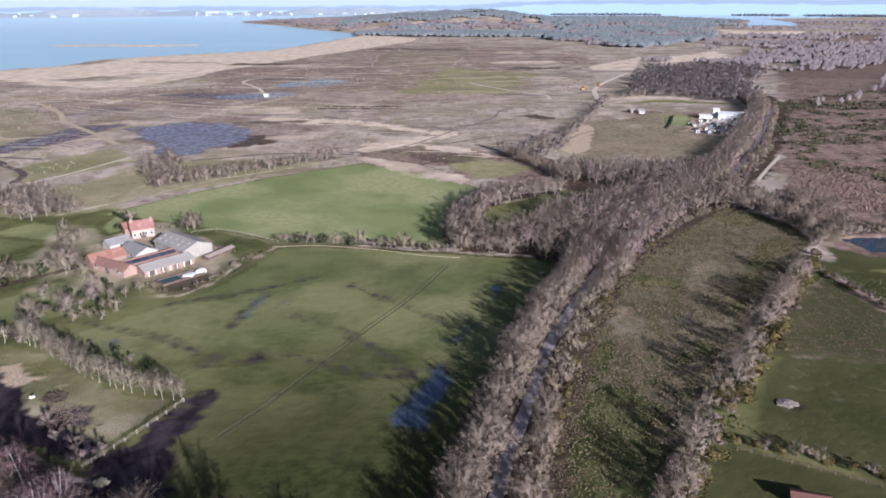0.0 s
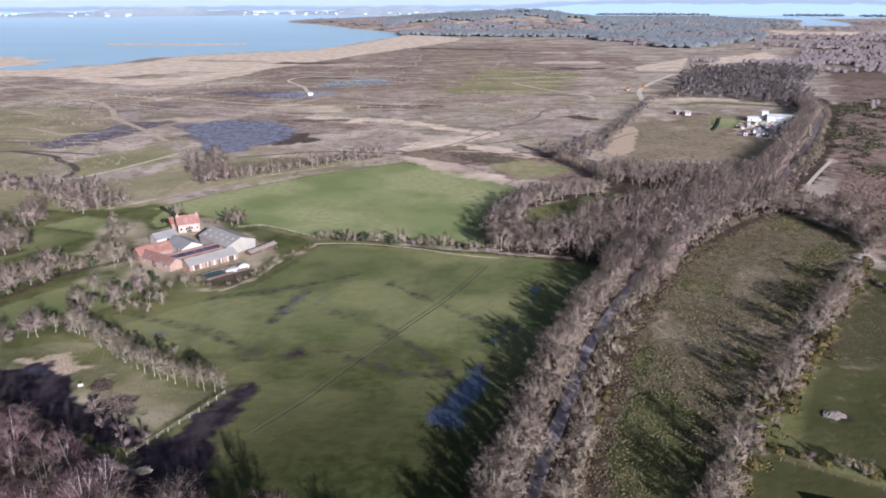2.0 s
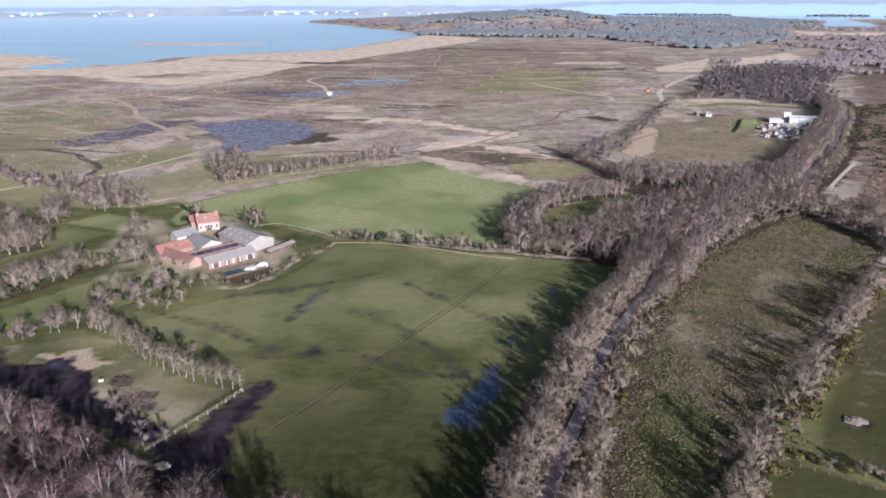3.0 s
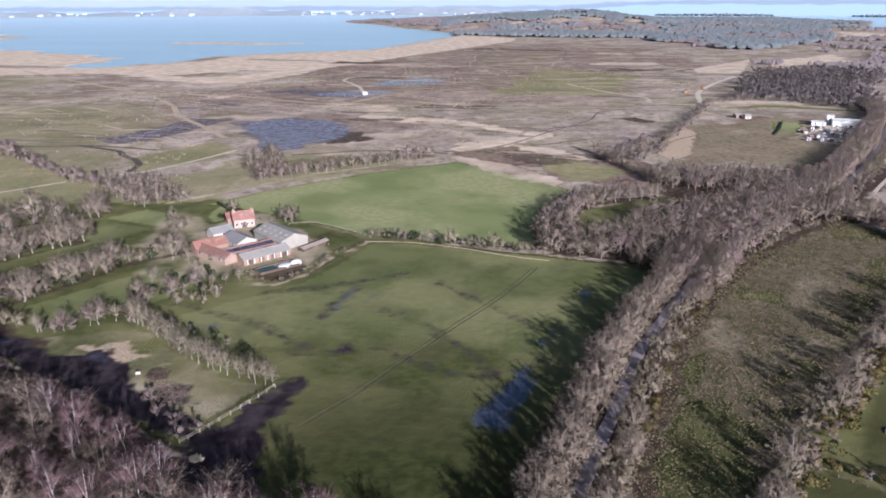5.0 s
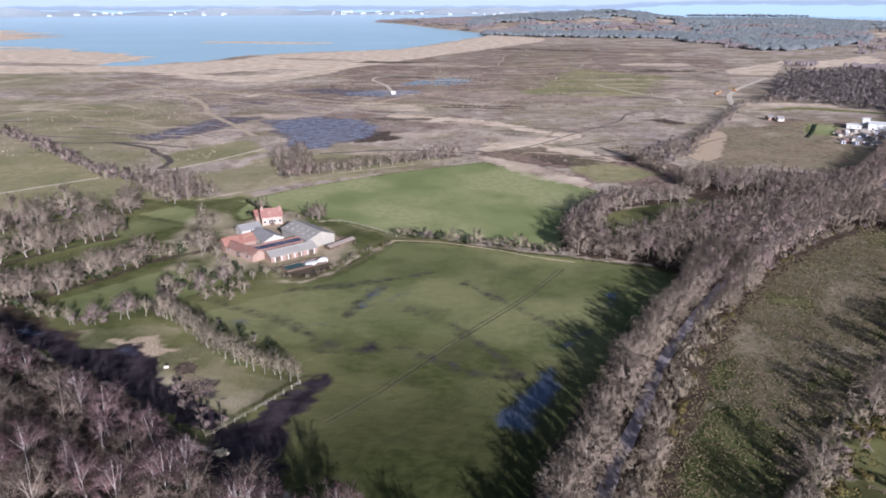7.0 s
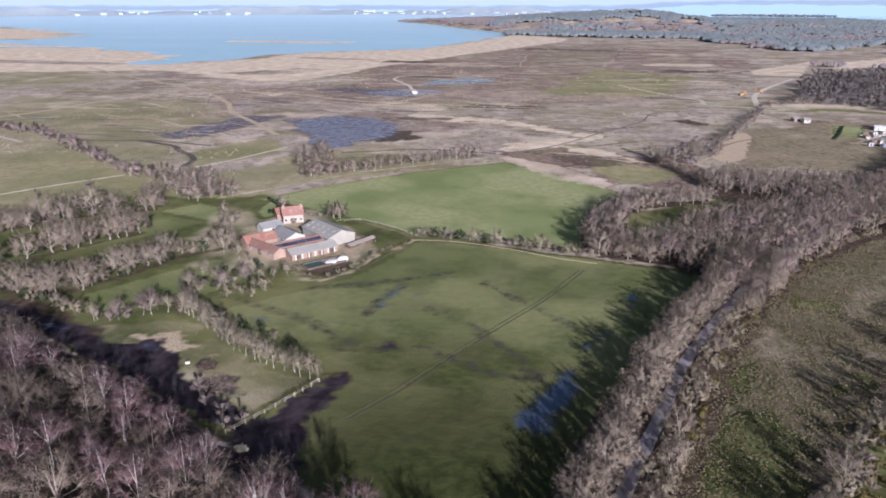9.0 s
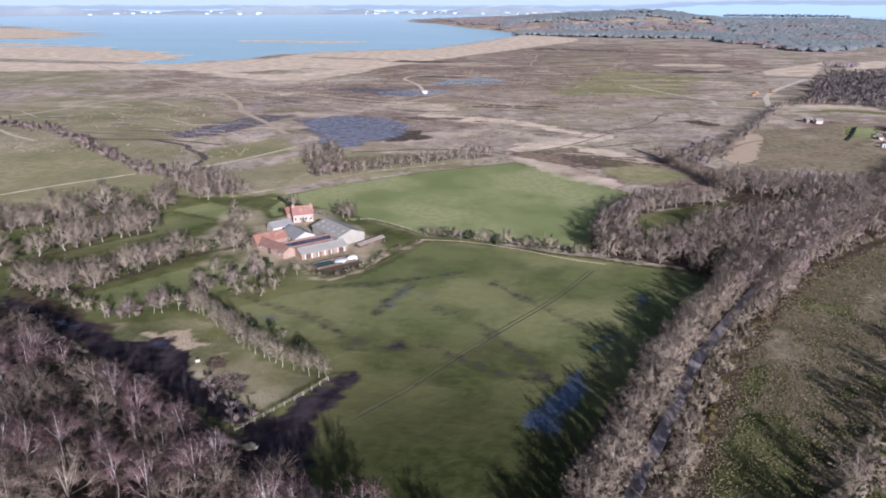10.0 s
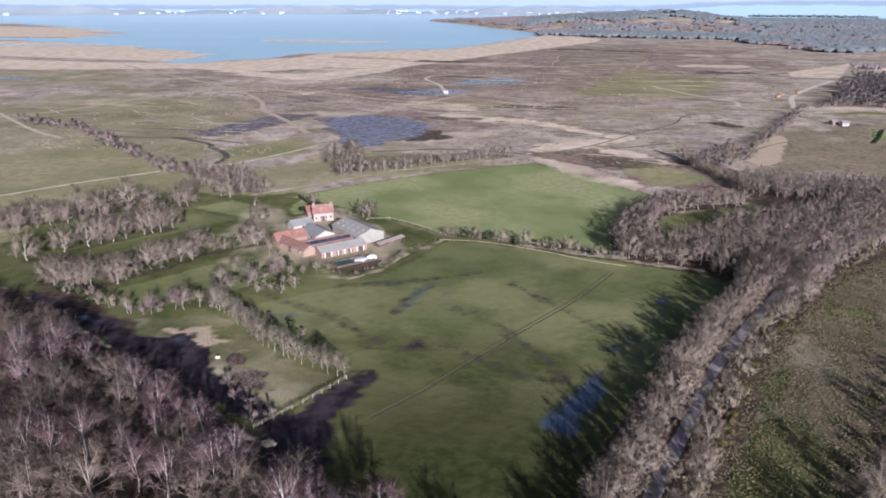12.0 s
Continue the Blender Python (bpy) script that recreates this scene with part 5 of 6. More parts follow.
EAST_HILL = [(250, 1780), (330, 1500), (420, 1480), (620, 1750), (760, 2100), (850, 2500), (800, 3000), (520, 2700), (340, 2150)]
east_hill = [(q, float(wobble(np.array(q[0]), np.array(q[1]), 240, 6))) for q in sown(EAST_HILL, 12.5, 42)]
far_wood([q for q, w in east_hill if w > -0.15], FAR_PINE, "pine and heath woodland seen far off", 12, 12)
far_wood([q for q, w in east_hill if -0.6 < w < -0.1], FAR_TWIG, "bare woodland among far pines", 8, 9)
far_wood(patchy_wood(sown([(300, 1150), (430, 1130), (620, 1350), (900, 1500), (900, 1350), (560, 1000), (440, 950), (400, 1050)], 12, 43), 120, 43, -0.2), FAR_TWIG, "bare birch wood on the far heath", 9, 5.5)
far_wood(sown([(-860, 3220), (-700, 3050), (-420, 2520), (-280, 2260), (-250, 2500), (-330, 3000), (-600, 3500)], 18, 44), FAR_TWIG, "low wooded point by the bay", 8, 8)
grove("woodland", "bare hedgerow wood between marsh and fields", ("wood_far", "far_oak"), along([(88, 500), (118, 580), (142, 655)], 5.0, 2.0, 45) + along([(196, 715), (160, 690), (145, 668)], 7, 2, 46) + fill([(86, 480), (76, 450), (58, 420), (44, 440), (70, 490)], 6, 47, most=36), 0.72)
far_wood(along([(420, 640), (470, 760), (560, 900), (640, 1000)], 9, 12, 48) + along([(330, 620), (420, 700), (520, 800)], 12, 14, 49), FAR_TWIG, "scattered birches on the heath", 7, 3)
far_wood(patchy_wood(sown([(640, 1120), (860, 1480), (1250, 1760), (1700, 1500), (1300, 1000), (900, 800), (720, 900)], 17, 50), 170, 50, 0.0), FAR_TWIG, "mixed bare woodland over the far heath", 9, 6.5)
far_wood(patchy_wood(sown([(1000, 3050), (1400, 3050), (2400, 3300), (2600, 2700), (1700, 2500), (1420, 2700), (1380, 2960)], 26, 51), 300, 51, -0.2), FAR_TWIG, "low woodland beyond the lagoon", 9, 11)


far_wood(patchy_wood(sown([(470, 1320), (620, 1250), (1000, 1450), (1450, 2050), (1150, 2010), (760, 1950), (600, 1750)], 16, 52), 200, 52, 0.05), FAR_TWIG, "purplish bare woodland over the far heath", 9, 6.5)
far_wood(patchy_wood(sown([(850, 2290), (1300, 2190), (2200, 2500), (1500, 2480), (1000, 2470)], 22, 53), 260, 53, -0.2), FAR_TWIG, "low bare woodland before the lagoon", 8, 9)

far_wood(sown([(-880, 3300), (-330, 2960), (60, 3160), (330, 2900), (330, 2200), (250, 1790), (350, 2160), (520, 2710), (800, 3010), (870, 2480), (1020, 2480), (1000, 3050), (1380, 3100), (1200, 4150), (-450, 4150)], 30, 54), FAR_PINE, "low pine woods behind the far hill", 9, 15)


def rush(verts, faces, x, y):
    z, r = level(x, y), rng
    size = r.uniform(0.3, 0.8) * (0.6 + y / 1000)
    for _ in range(3):
        a = Vector((x + r.gauss(0, 0.5), y + r.gauss(0, 0.5), z - 0.05))
        blade(verts, faces, a, a + Vector((r.gauss(0, 0.6), r.gauss(0, 0.6), 0.8)) * size, size, r)


mx, my = GROUND_SEED.uniform(-430, 160, 15000), 350 * np.exp(GROUND_SEED.uniform(0, 1.1, 15000))
kept = open_marsh(mx, my) & (wobble(mx, my, 90, 3) > -0.1)
marsh = [(float(x), float(y)) for x, y in zip(mx[kept], my[kept])]
scatter("rushes", marsh[::3], rush, plain("pale_rushes", (0.24, 0.195, 0.13), (0.36, 0.295, 0.21), 0.95, 8.0, per="island", bump=0), "pale dead rushes dotted over the marsh", "plants")
scatter("rushes", marsh[1::3] + marsh[2::3], rush, plain("dark_rushes", (0.12, 0.095, 0.065), (0.24, 0.185, 0.13), 0.95, 8.0, per="island", bump=0), "brown rush tussocks dotted over the marsh", "plants")
for shore in ([(1000, 4690), (1330, 4600)], [(700, 4720), (1150, 4680)], [(1700, 4440), (1980, 4320)], [(2050, 4250), (2600, 3950)], [(2150, 4150), (2900, 3800)]):
    isle = along(shore, 7, 15, int(shore[0][0]))
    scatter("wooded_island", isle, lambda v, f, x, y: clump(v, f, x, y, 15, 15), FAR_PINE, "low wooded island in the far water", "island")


# ---- buildings ----
def box(bm, lo, hi):
    m = bmesh.ops.create_cube(bm, size=1.0)["verts"]
    for v in m:
        v.co = Vector([(a + b) / 2 + c * (b - a) for a, b, c in zip(lo, hi, v.co)])


def boxed(*sizes):
    bm = bmesh.new()
    for lo, hi in sizes:
        box(bm, lo, hi)
    return bm


def gable_walls(long, wide, eaves, ridge):
    """A house body with two gables, its long side on x."""
    bm = bmesh.new()
    ends = []
    for x in (0, long):
        ends.append([bm.verts.new((x, y, z)) for y, z in ((0, -0.2), (wide, -0.2), (wide, eaves), (wide / 2, ridge), (0, eaves))])
    for e in ends:
        bm.faces.new(e)
    for i in range(5):
        j = (i + 1) % 5
        bm.faces.new((ends[0][i], ends[0][j], ends[1][j], ends[1][i]))
    return bm


def roof_slope(long, wide, eaves, ridge, side, over=0.4, thick=0.16):
    """One slope of a gable roof, as a slab with an overhang."""
    bm = bmesh.new()
    fall = (ridge - eaves) / (wide / 2)
    y0, z0, y1 = -over, eaves - over * fall, wide / 2
    if side:
        y0, y1 = wide + over, wide / 2
    pts = []
    for dz in (0.02, thick):
        for x, y, z in ((-over, y0, z0), (long + over, y0, z0), (long + over, y1, ridge), (-over, y1, ridge)):
            pts.append(bm.verts.new((x, y, z + dz)))
    for f in ((0, 1, 2, 3), (4, 5, 6, 7), (0, 1, 5, 4), (1, 2, 6, 5), (2, 3, 7, 6), (3, 0, 4, 7)):
        bm.faces.new([pts[i] for i in f])
    return bm


def building(name, label, x, y, turn, long, wide, eaves, ridge, walls, roof, windows=0, doors=0, chimneys=0, lights=0, floors=1, category="building", panels=0, posts=0):
    """A gabled building at the corner (x, y), its long side turned from the x axis."""
    root = tagged(new(name), label, category)
    root.matrix_basis = pose(x, y, 0, 0, 0, turn)
    wall = part("wall", gable_walls(long, wide, eaves, ridge), walls, root)
    slopes = [part("roof_slope", roof_slope(long, wide, eaves, ridge, s), roof, root) for s in (0, 1)]
    part("ridge", boxed(((-0.4, wide / 2 - 0.2, ridge + 0.08), (long + 0.4, wide / 2 + 0.2, ridge + 0.28))), roof, root)
    for i in range(windows):
        for floor in range(floors):
            cx = long * (i + 0.5) / windows
            z = 1.0 + 2.6 * floor
            win = part("window", boxed(((cx - 0.55, -0.06, z), (cx + 0.55, 0.0, z + 1.3))), WHITE, wall, "white painted frame")
            part("pane", boxed(((cx - 0.43, -0.09, z + 0.12), (cx + 0.43, -0.062, z + 1.18))), GLASS, wall)
    for i in range(doors):
        cx = long * (i + 0.5) / doors
        # dark panel on the closed wall; at open bays it paints the shade inside
        part("door", boxed(((cx - 1.1, -0.05, 0), (cx + 1.1, 0.0, min(2.4, eaves - 0.3)))), DARK_WOOD, wall, "dark panel across a doorway")
    for i in range(chimneys):
        cx = 0.5 if i == 0 else long - 0.5
        stack = part("chimney", boxed(((cx - 0.45, wide / 2 - 0.6, ridge - 1.0), (cx + 0.45, wide / 2 + 0.6, ridge + 1.1))), BRICK, root, "brick chimney stack")
        part("chimney_pot", boxed(((cx - 0.25, wide / 2 - 0.35, ridge + 1.1), (cx + 0.2, wide / 2 + 0.35, ridge + 1.5))), RED_TILE, stack)
    for i in range(posts):
        cx = long * (i + 0.5) / posts
        part("post", boxed(((cx - 0.12, -0.36, -0.1), (cx + 0.12, -0.1, eaves - 0.25))), WHITE, root, "white painted post")
    fall = (ridge - eaves) / (wide / 2)
    for i in range(lights):
        cx, cy = long * (i % 5 + 0.5) / 5, wide * (0.14 if i < 5 else 0.32)
        bm = boxed(((cx - 0.45, cy - 0.5, -0.03), (cx + 0.45, cy + 0.5, 0.03)))
        for v in bm.verts:
            v.co.z += eaves + v.co.y * fall + 0.22
        part("rooflight", bm, RENDERED, slopes[0], "pale plastic rooflight")
    for i in range(panels):
        cx = long * (i + 0.5) / panels
        bm = boxed(((cx - long / panels * 0.48, wide * 0.06, -0.03), (cx + long / panels * 0.48, wide * 0.36, 0.03)))
        for v in bm.verts:
            v.co.z += eaves + v.co.y * fall + 0.24
        part("solar_panel", bm, PANEL, slopes[0], "dark glass panel")
    return root


A_TURN, B_TURN = -39.0, 48.0
building("farmhouse", "red-tiled brick farmhouse with two chimneys", -124.0, 271.5, 30, 8.4, 6.6, 3.7, 6.3, PINK_WASH, HOUSE_TILE, 4, 1, 2, category="house")
building("house_wing", "low red-tiled wing beside the farmhouse", -129, 276.5, 36, 4.5, 6, 2.6, 4.4, BRICK, RED_TILE, 1, category="house")
building("barn", "large grey sheet-roofed barn with pale gable and rooflights", -110.5, 259.5, A_TURN, 20, 12, 3.4, 5.6, plain("barn_boards", (0.25, 0.23, 0.2), (0.38, 0.355, 0.31), 0.9, 0.8), SHEET, 0, 1, lights=10, category="barn")
building("stable_range", "long grey-roofed stable with white posts", -102.5, 229.5, B_TURN, 18.5, 7, 2.1, 3.5, BRICK, SHEET, 0, 4, category="stable", posts=7)
building("cart_shed", "long purple-brown roofed shed with dark roof panels", -111, 233, B_TURN, 20, 6.0, 2.4, 3.6, BRICK, OLD_TILE, 0, 3, panels=6, category="shed")
building("slate_shed", "grey slate-roofed shed with white gable", -121, 252.5, A_TURN, 12, 8.5, 2.6, 4.4, RENDERED, GREY_SLATE, 2, category="shed")
building("slate_shed", "second grey slate-roofed shed in the yard", -126, 256, B_TURN, 8.5, 6.5, 2.5, 4.0, RENDERED, GREY_SLATE, 1, category="shed")
building("tile_barn", "orange-red tiled brick barn at the yard's end", -123.5, 236.8, B_TURN, 12, 6.2, 2.8, 4.8, BRICK, RED_TILE, 0, 1, category="barn")
building("brick_range", "long weathered tiled brick outbuilding", -125, 238, -30, 18, 5.2, 2.5, 4.0, BRICK, OLD_TILE, 3, 1, category="stable")
building("open_shed", "low grey-roofed open shed beside the field track", -86.0, 246.5, 62, 13, 2.4, 1.3, 1.7, DARK_WOOD, plain("old_felt", (0.2, 0.165, 0.14), (0.3, 0.25, 0.22), 0.9, 0.8), 0, 3, category="shed")
building("field_shelter", "red-roofed timber field shelter in the paddock", 65.4, 111.4, -16, 6.4, 2.6, 1.8, 2.2, DARK_WOOD, RUSTY, 0, 2, category="shed")
building("works_hall", "long white flat-fronted building among parked plant", 216, 566, -15, 25, 10, 5.2, 6.2, WHITE, WHITE, 4, 1, category="building")
building("works_tower", "short white tower beside the long hall", 214, 572, -15, 4.5, 5, 7.6, 8.2, WHITE, WHITE, category="building")
building("works_annex", "low white annex beside the long hall", 204, 573, -15, 10, 6, 3.0, 3.6, WHITE, WHITE, 2, category="building")
building("stone_hut", "small pale hut beside the paddock", 163, 600, 10, 5, 4, 2.6, 3.6, RENDERED, GREY_SLATE, 1, category="hut")
building("stone_hut", "small dark-roofed hut beside the paddock", 157, 604, 30, 6, 4, 2.4, 3.4, BRICK, GREY_SLATE, 1, category="hut")
building("white_hut", "small white hut beside the marsh track", -177, 718, 10, 4.2, 2.4, 1.7, 2.2, WHITE, WHITE, 1, category="hut")


def tent(x, y, size, rise=0.3):
    root = tagged(new("marquee"), "white domed marquee on the farm lawn", "tent", "marquees by the farm")
    root.matrix_basis = pose(x, y, 0, 0, 0, B_TURN)
    bm = bmesh.new()
    bmesh.ops.create_uvsphere(bm, u_segments=16, v_segments=8, radius=1.0)
    for v in bm.verts:
        v.co = Vector((v.co.x * size, v.co.y * size * 0.75, max(v.co.z, -0.05) * size * rise + (0.8 if v.co.z > -0.05 else 0)))
    part("canopy", bm, WHITE, root)


tent(-87.6, 230.2, 2.6, 0.2)
tent(-84.6, 233.4, 2.1, 0.5)
yard_pool = tagged(new("covered_pool"), "teal-covered rectangular pool with brown timber surround", "pool")
yard_pool.matrix_basis = pose(-93.2, 221.2, 0, 0, 0, 48)
part("cover", boxed(((0.5, 0.5, -0.1), (7.6, 5.4, 0.45))), TARP, yard_pool)
part("deck", boxed(((7.6, 0.5, -0.1), (15.0, 5.4, 0.3))), plain("yard_paving", (0.2, 0.17, 0.15), (0.34, 0.3, 0.27), 0.9, 0.6), yard_pool, "pale paved deck")
for lo, hi in (((0, 0, -0.2), (15.5, 0.5, 0.85)), ((0, 5.4, -0.2), (15.5, 5.9, 0.8)), ((0, 0.5, -0.2), (0.5, 5.4, 0.8)), ((15.0, 0.5, -0.2), (15.5, 5.4, 0.8))):
    part("surround", boxed((lo, hi)), DARK_WOOD, yard_pool)


def wall_run(name, label, points, tall, thick, material, category="wall"):
    line = smooth_line(points, 2.0)
    verts, faces = [], []
    for i, q in enumerate(line):
        a = (line[min(i + 1, len(line) - 1)] - line[max(i - 1, 0)]).normalized()
        s = Vector((-a.y, a.x, 0)) * (thick / 2)
        top = tall * rng.uniform(0.85, 1.1)
        for w, z in ((-1, -0.2), (-1, top), (1, top), (1, -0.2)):
            verts.append((q.x + s.x * w, q.y + s.y * w, z))
        if i:
            faces.extend([((i - 1) * 4 + k, (i - 1) * 4 + k + 1, i * 4 + k + 1, i * 4 + k) for k in range(3)])
    faces.extend([(0, 1, 2, 3), tuple(len(verts) - 4 + k for k in (3, 2, 1, 0))])
    return tagged(new(name, mesh_of(name, verts, faces, material)), label, category)


wall_run("garden_wall", "low dark weathered timber wall beside the barn", [(-88, 262), (-82, 259), (-79, 256)], 0.9, 0.4, DARK_WOOD)
wall_run("hedge_bank", "dark clipped hedge beside the cluttered yard", [(165, 528), (175, 552), (187, 586)], 1.3, 1.2, EVERGREEN, "hedge")
wall_run("hedge_bank", "low clipped hedge around the farmhouse garden", [(-147, 307), (-134, 294), (-127, 284)], 1.3, 1.2, EVERGREEN, "hedge")


def fence(points, each, label, tall=1.2, rails=2, wood=TIMBER):
    line = smooth_line(points, each)
    root = tagged(new("fence"), label, "fence")
    root.matrix_basis = pose(*line[0])
    post = bpy.data.meshes.new("post")
    bm = boxed(((-0.06, -0.06, -0.3), (0.06, 0.06, tall)))
    bm.to_mesh(post)
    bm.free()
    post.materials.append(wood)
    for i, q in enumerate(line):
        ob = new("post", post)
        ob.parent = root
        ob.location = q - line[0]
        if i:
            a, b = line[i - 1] - line[0], q - line[0]
            for k in range(rails):
                z = Vector((0, 0, tall * (0.5 + 0.42 * k)))
                vs, fs = [], []
                prism(vs, fs, a + z, b + z, 0.045, 0.045, 4)
                rail = new("rail", mesh_of("rail", vs, fs, wood))
                rail.parent = root


fence([(-61.5, 148.5), (-66, 138), (-71, 127.5), (-73.5, 123)], 2.4, "pale weathered post and rail fence round the rough yard")
fence([(-65, 262), (-70, 240), (-77, 222), (-86, 214), (-96, 219)], 3.0, "dark post and rail fence along the farm track", 1.0, 2, DARK_WOOD)
fence([(-103, 279), (-94, 283), (-80, 277), (-65, 267)], 3.0, "weathered post and rail fence across the farm meadow", 0.9)
fence([(56, 132), (50, 122), (43, 111)], 2.6, "pale post and rail fence beside the paddock track")
fence([(62, 129), (74, 123), (90, 114)], 2.6, "dark post and rail fence between the paddocks", 1.0, 2, DARK_WOOD)


def rubble(verts, faces, x, y):
    z, s, r = level(x, y), rng.uniform(0.15, 0.5), rng
    n = len(verts)
    for k in range(5):
        verts.append(Vector((x + s * math.cos(k * 1.257) * r.uniform(0.6, 1.2), y + s * math.sin(k * 1.257) * r.uniform(0.6, 1.2), z - 0.1)))
    verts.append(Vector((x + r.gauss(0, 0.1), y, z + s * r.uniform(0.4, 1.0))))
    faces.extend([(n + k, n + (k + 1) % 5, n + 5) for k in range(5)])


scatter("rubble", fill([(-94, 147), (-88, 148.5), (-81, 143), (-84, 137), (-92, 140)], 0.45, 60, most=300), rubble, RUBBLE, "heap of broken brick and brushwood in the yard", "rubble")
def brush(verts, faces, x, y):
    """Loose cut branches, piled highest in the middle of the heap."""
    z = 1.3 * max(0.0, 1 - math.hypot(x + 93.5, y - 150.5) / 3.0)
    for _ in range(5):
        q = Vector((x, y, level(x, y) + z * rng.random()))
        blade(verts, faces, q, q + Vector((rng.gauss(0, 1), rng.gauss(0, 1), rng.gauss(0.1, 0.3))).normalized() * 1.3, 0.16, rng)


scatter("brushwood", fill([(-96, 150), (-94, 153), (-91, 152), (-90.5, 149), (-93, 148)], 0.25, 63, most=240), brush, DARK_WOOD, "dark pile of cut brushwood in the rough yard", "brushwood")
# pale tufts stand in for an unidentified white lump on the mud
scatter("hay", fill([(-69, 118.5), (-67.5, 119.4), (-66.2, 118.2), (-67.6, 117.2)], 0.2, 64, most=60), lambda v, f, x, y: tussock(v, f, x, y, 0.7), plain("pale_tufts", (0.4, 0.36, 0.28), (0.6, 0.55, 0.45), 0.9, 0.6, per="island", bump=0), "small pale tufted heap on trampled mud", "hay")
water_tank = tagged(new("water_tank"), "small off-white water tank in the rough yard", "tank")
water_tank.matrix_basis = pose(-98.6, 150.6, level(-98.6, 150.6), 0, 0, 25)
tank_body = boxed(((-0.6, -0.4, -0.05), (0.6, 0.4, 0.7)))
bmesh.ops.bevel(tank_body, geom=tank_body.edges[:], offset=0.1, segments=2, affect="EDGES")
part("body", tank_body, RENDERED, water_tank)
part("lid", boxed(((-0.2, -0.2, 0.7), (0.2, 0.2, 0.8))), DARK_WOOD, water_tank)
def stone(verts, faces, x, y):
    rise = 0.5 * max(0.0, 1 - math.hypot((x - 80.8) / 3.2, (y - 147.4) / 2.0))
    n, size, z = len(verts), rng.uniform(0.18, 0.4), level(x, y) + rise
    verts.extend([Vector((x + v.x * size * rng.uniform(0.8, 1.2), y + v.y * size * rng.uniform(0.8, 1.2), z + v.z * size * 0.7)) for v in LUMP_V])
    faces.extend([tuple(n + i for i in f) for f in LUMP_F])


scatter("rubble", fill([(78.2, 147), (79.4, 149), (81.5, 149.3), (83.4, 148), (83.3, 146.6), (80.5, 145.5)], 0.3, 61, most=170), stone, plain("pale_stones", (0.2, 0.17, 0.15), (0.33, 0.285, 0.25), 0.9, 0.5, per="island"), "pale heap of stones in the pasture", "stones")


def crate(x, y, turn, size, material, label, category):
    """A cabin or stack: body, roof lip and door."""
    root = tagged(new(category.replace(" ", "_")), label, category, "plant and stores by the white hall")
    root.matrix_basis = pose(x, y, level(x, y) - 0.05, 0, 0, turn)
    a, b, c = size
    part("body", boxed(((-a / 2, -b / 2, 0), (a / 2, b / 2, c))), material, root)
    part("roof", boxed(((-a / 2 - 0.15, -b / 2 - 0.15, c), (a / 2 + 0.15, b / 2 + 0.15, c + 0.2))), SHEET, root)
    part("door", boxed(((-0.5, -b / 2 - 0.06, 0.05), (0.5, -b / 2, min(c * 0.85, 2.0)))), DARK_WOOD, root)


for i, (x, y) in enumerate(fill([(180, 508), (200, 492), (228, 548), (214, 560), (190, 556)], 4.5, 62, most=44)):
    material, label = ((RENDERED, "pale site cabin"), (BLUE_GREY, "blue-grey steel container"), (RUSTY, "rust-red steel container"), (RENDERED, "pale stack of boards"))[i % 4]
    crate(x, y, rng.uniform(0, 180), (rng.uniform(2, 6), rng.uniform(1.8, 2.6), rng.uniform(0.8, 2.2)), material, label + " in the cluttered yard", "site container")


def excavator(x, y, turn):
    root = tagged(new("excavator"), "small orange tracked excavator parked on the marsh", "excavator")
    root.matrix_basis = pose(x, y, level(x, y), 0, 0, turn)
    for s in (-1.1, 1.1):
        part("track", boxed(((-2, s - 0.35, 0), (2, s + 0.35, 0.9))), DARK_WOOD, root, "black crawler track")
    part("body", boxed(((-1.8, -1.3, 0.9), (1.5, 1.3, 2.2))), ORANGE, root)
    part("cab", boxed(((-0.2, 0.2, 2.2), (1.4, 1.3, 3.3))), GLASS, root)
    vs, fs = [], []
    prism(vs, fs, Vector((1.5, -0.3, 1.8)), Vector((4.2, -0.3, 4.6)), 0.3, 0.25, 4)
    prism(vs, fs, Vector((4.2, -0.3, 4.6)), Vector((6.2, -0.3, 1.6)), 0.25, 0.18, 4)
    boom = new("boom", mesh_of("boom", vs, fs, ORANGE))
    boom.parent = root


excavator(147, 768, 20)
excavator(170, 800, 140)

# ---- the far shore: beyond the bay, low hills and pale sky ----
def backdrop_material():
    m, n, l, p = nodes_of("far_shore")
    geo = n.new("ShaderNodeNewGeometry").outputs["Position"]
    sep = n.new("ShaderNodeSeparateXYZ")
    l.new(geo, sep.inputs[0])
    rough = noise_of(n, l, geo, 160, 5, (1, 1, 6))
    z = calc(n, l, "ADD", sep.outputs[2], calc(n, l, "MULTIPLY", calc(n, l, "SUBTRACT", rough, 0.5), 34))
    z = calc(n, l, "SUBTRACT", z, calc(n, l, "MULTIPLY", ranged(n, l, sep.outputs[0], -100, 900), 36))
    # haze is painted into the bands of water, land and sky, which glow
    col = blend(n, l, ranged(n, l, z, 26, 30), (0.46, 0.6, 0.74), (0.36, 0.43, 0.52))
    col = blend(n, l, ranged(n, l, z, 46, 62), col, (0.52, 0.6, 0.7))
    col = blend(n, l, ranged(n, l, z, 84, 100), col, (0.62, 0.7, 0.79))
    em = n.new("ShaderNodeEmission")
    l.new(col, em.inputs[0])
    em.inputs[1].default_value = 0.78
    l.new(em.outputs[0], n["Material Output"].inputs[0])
    return m


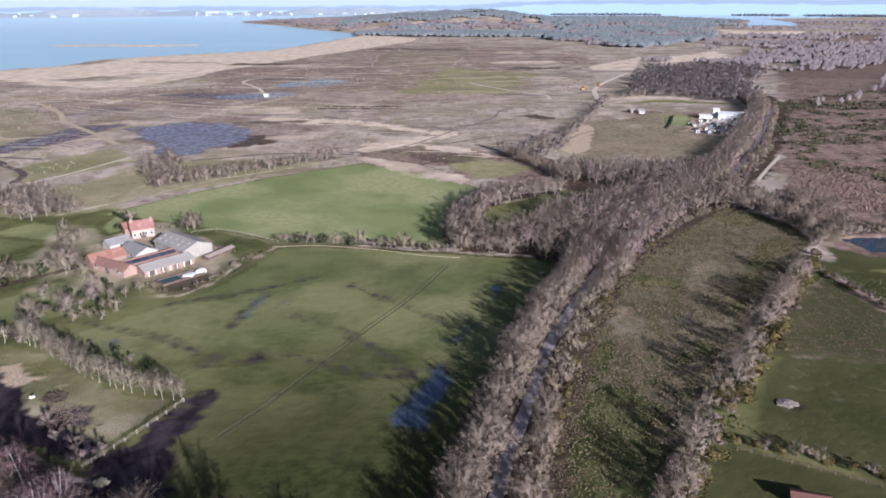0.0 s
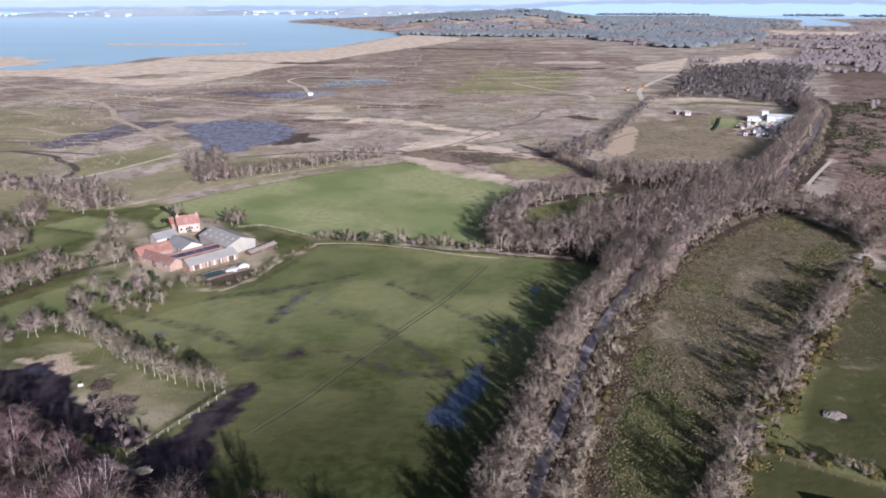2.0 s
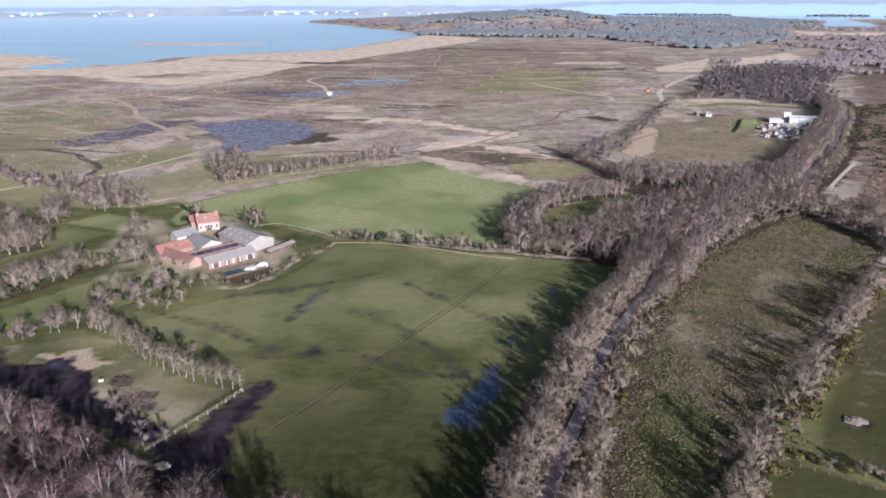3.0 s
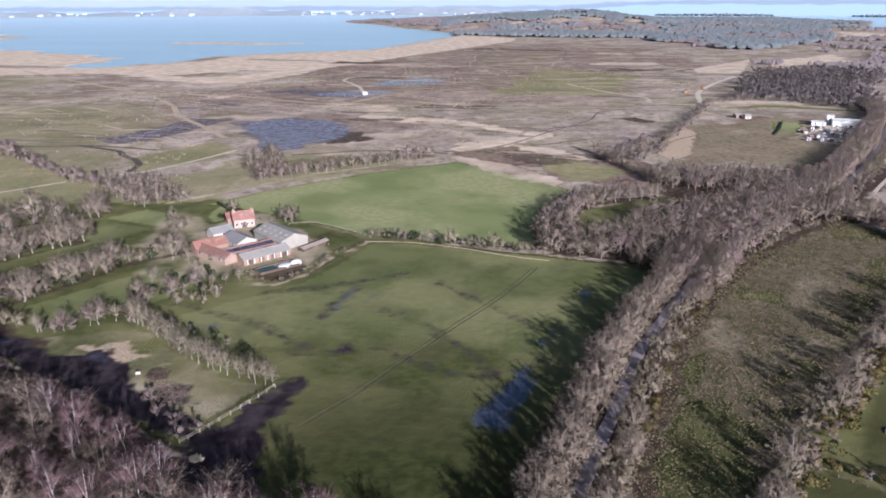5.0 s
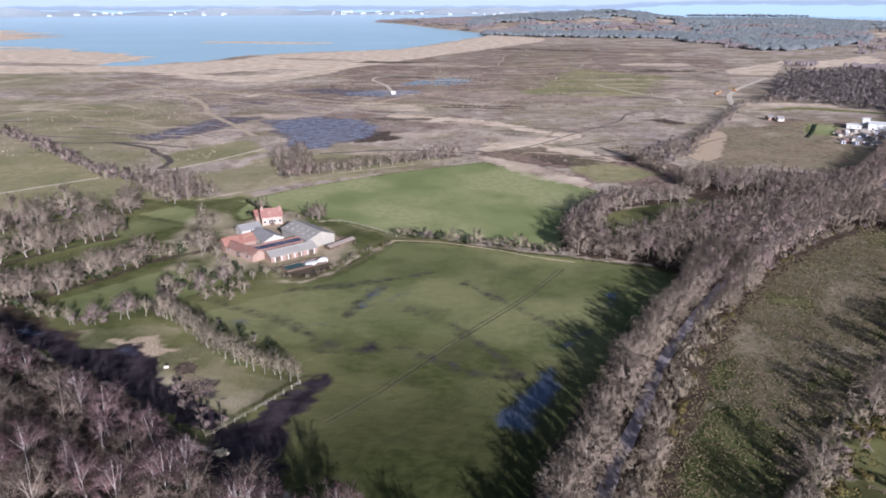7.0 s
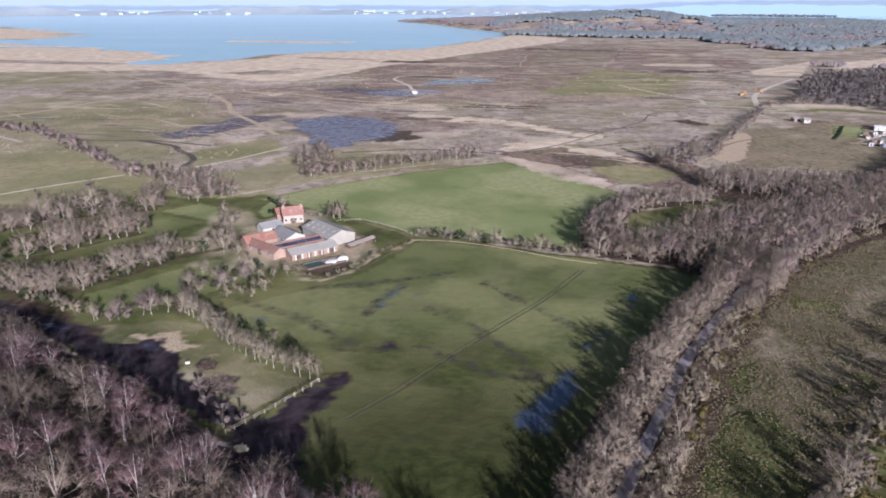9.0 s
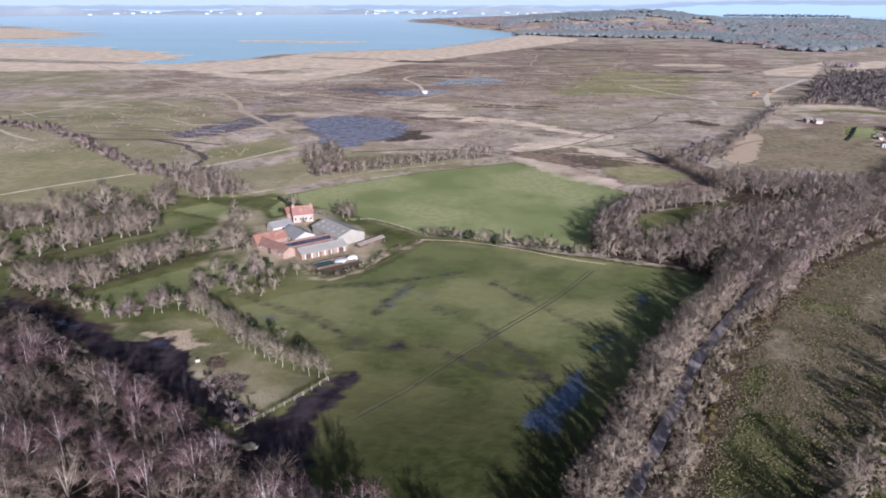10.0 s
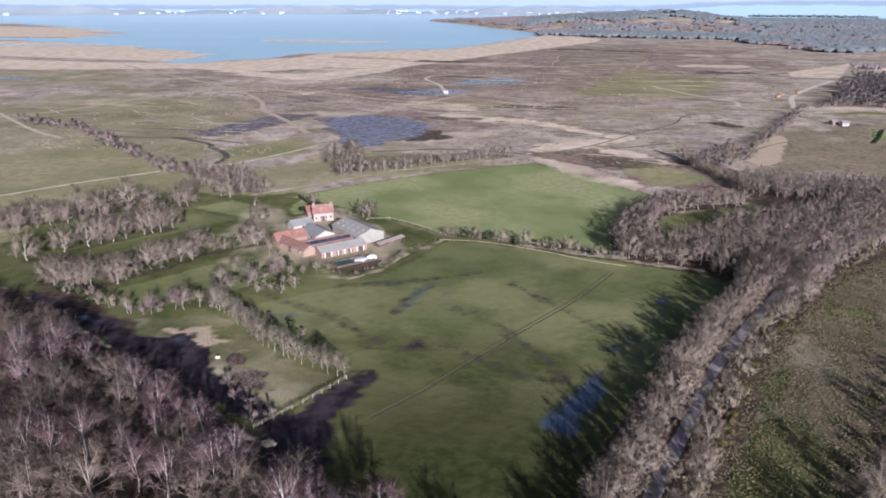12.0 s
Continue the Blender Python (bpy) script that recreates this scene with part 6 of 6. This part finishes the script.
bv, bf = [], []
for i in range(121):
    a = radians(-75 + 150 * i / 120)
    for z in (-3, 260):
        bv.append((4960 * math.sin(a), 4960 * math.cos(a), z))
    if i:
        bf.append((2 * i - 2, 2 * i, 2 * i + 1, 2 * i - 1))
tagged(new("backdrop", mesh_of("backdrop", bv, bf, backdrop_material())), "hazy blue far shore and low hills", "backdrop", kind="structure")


# far waterside town: pale roofs and sheds along the opposite shore, haze mixed into land and wall colours
shore_v, shore_f = [], []
for i in range(111):
    a = radians(-62 + 62 * i / 110)
    top = 30 + 12 * math.sin(i * 0.21) + 6 * math.sin(i * 0.83)
    for d, z in ((4800, -2), (4825, 8), (4890, top), (4930, top - 12)):
        shore_v.append((d * math.sin(a), d * math.cos(a), z))
    if i:
        for k in range(3):
            n = 4 * (i - 1) + k
            shore_f.append((n, n + 4, n + 5, n + 1))
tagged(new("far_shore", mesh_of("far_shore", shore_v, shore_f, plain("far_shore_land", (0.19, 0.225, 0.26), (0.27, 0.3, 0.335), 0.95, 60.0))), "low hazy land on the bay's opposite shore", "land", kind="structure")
town_v, town_f = [], []
for i in range(80):
    a = radians(rng.choice((-47, -35, -27, -16, -12, -6, -4)) + rng.gauss(0, 1.4))
    d, w, h = rng.uniform(4800, 4870), rng.uniform(6, 34), rng.uniform(0.5, 4)
    c, side, back = Vector((d * math.sin(a), d * math.cos(a), 0)), Vector((math.cos(a), -math.sin(a), 0)), Vector((math.sin(a), math.cos(a), 0)) * 12
    n = len(town_v)
    for q in (c - side * w / 2, c + side * w / 2, c + side * w / 2 + back, c - side * w / 2 + back):
        town_v += [q + Vector((0, 0, -2)), q + Vector((0, 0, 6 + (d - 4800) * 0.22 + h))]
    town_f += [(n, n + 2, n + 3, n + 1), (n + 2, n + 4, n + 5, n + 3), (n + 4, n + 6, n + 7, n + 5), (n + 6, n, n + 1, n + 7), (n + 1, n + 3, n + 5, n + 7)]
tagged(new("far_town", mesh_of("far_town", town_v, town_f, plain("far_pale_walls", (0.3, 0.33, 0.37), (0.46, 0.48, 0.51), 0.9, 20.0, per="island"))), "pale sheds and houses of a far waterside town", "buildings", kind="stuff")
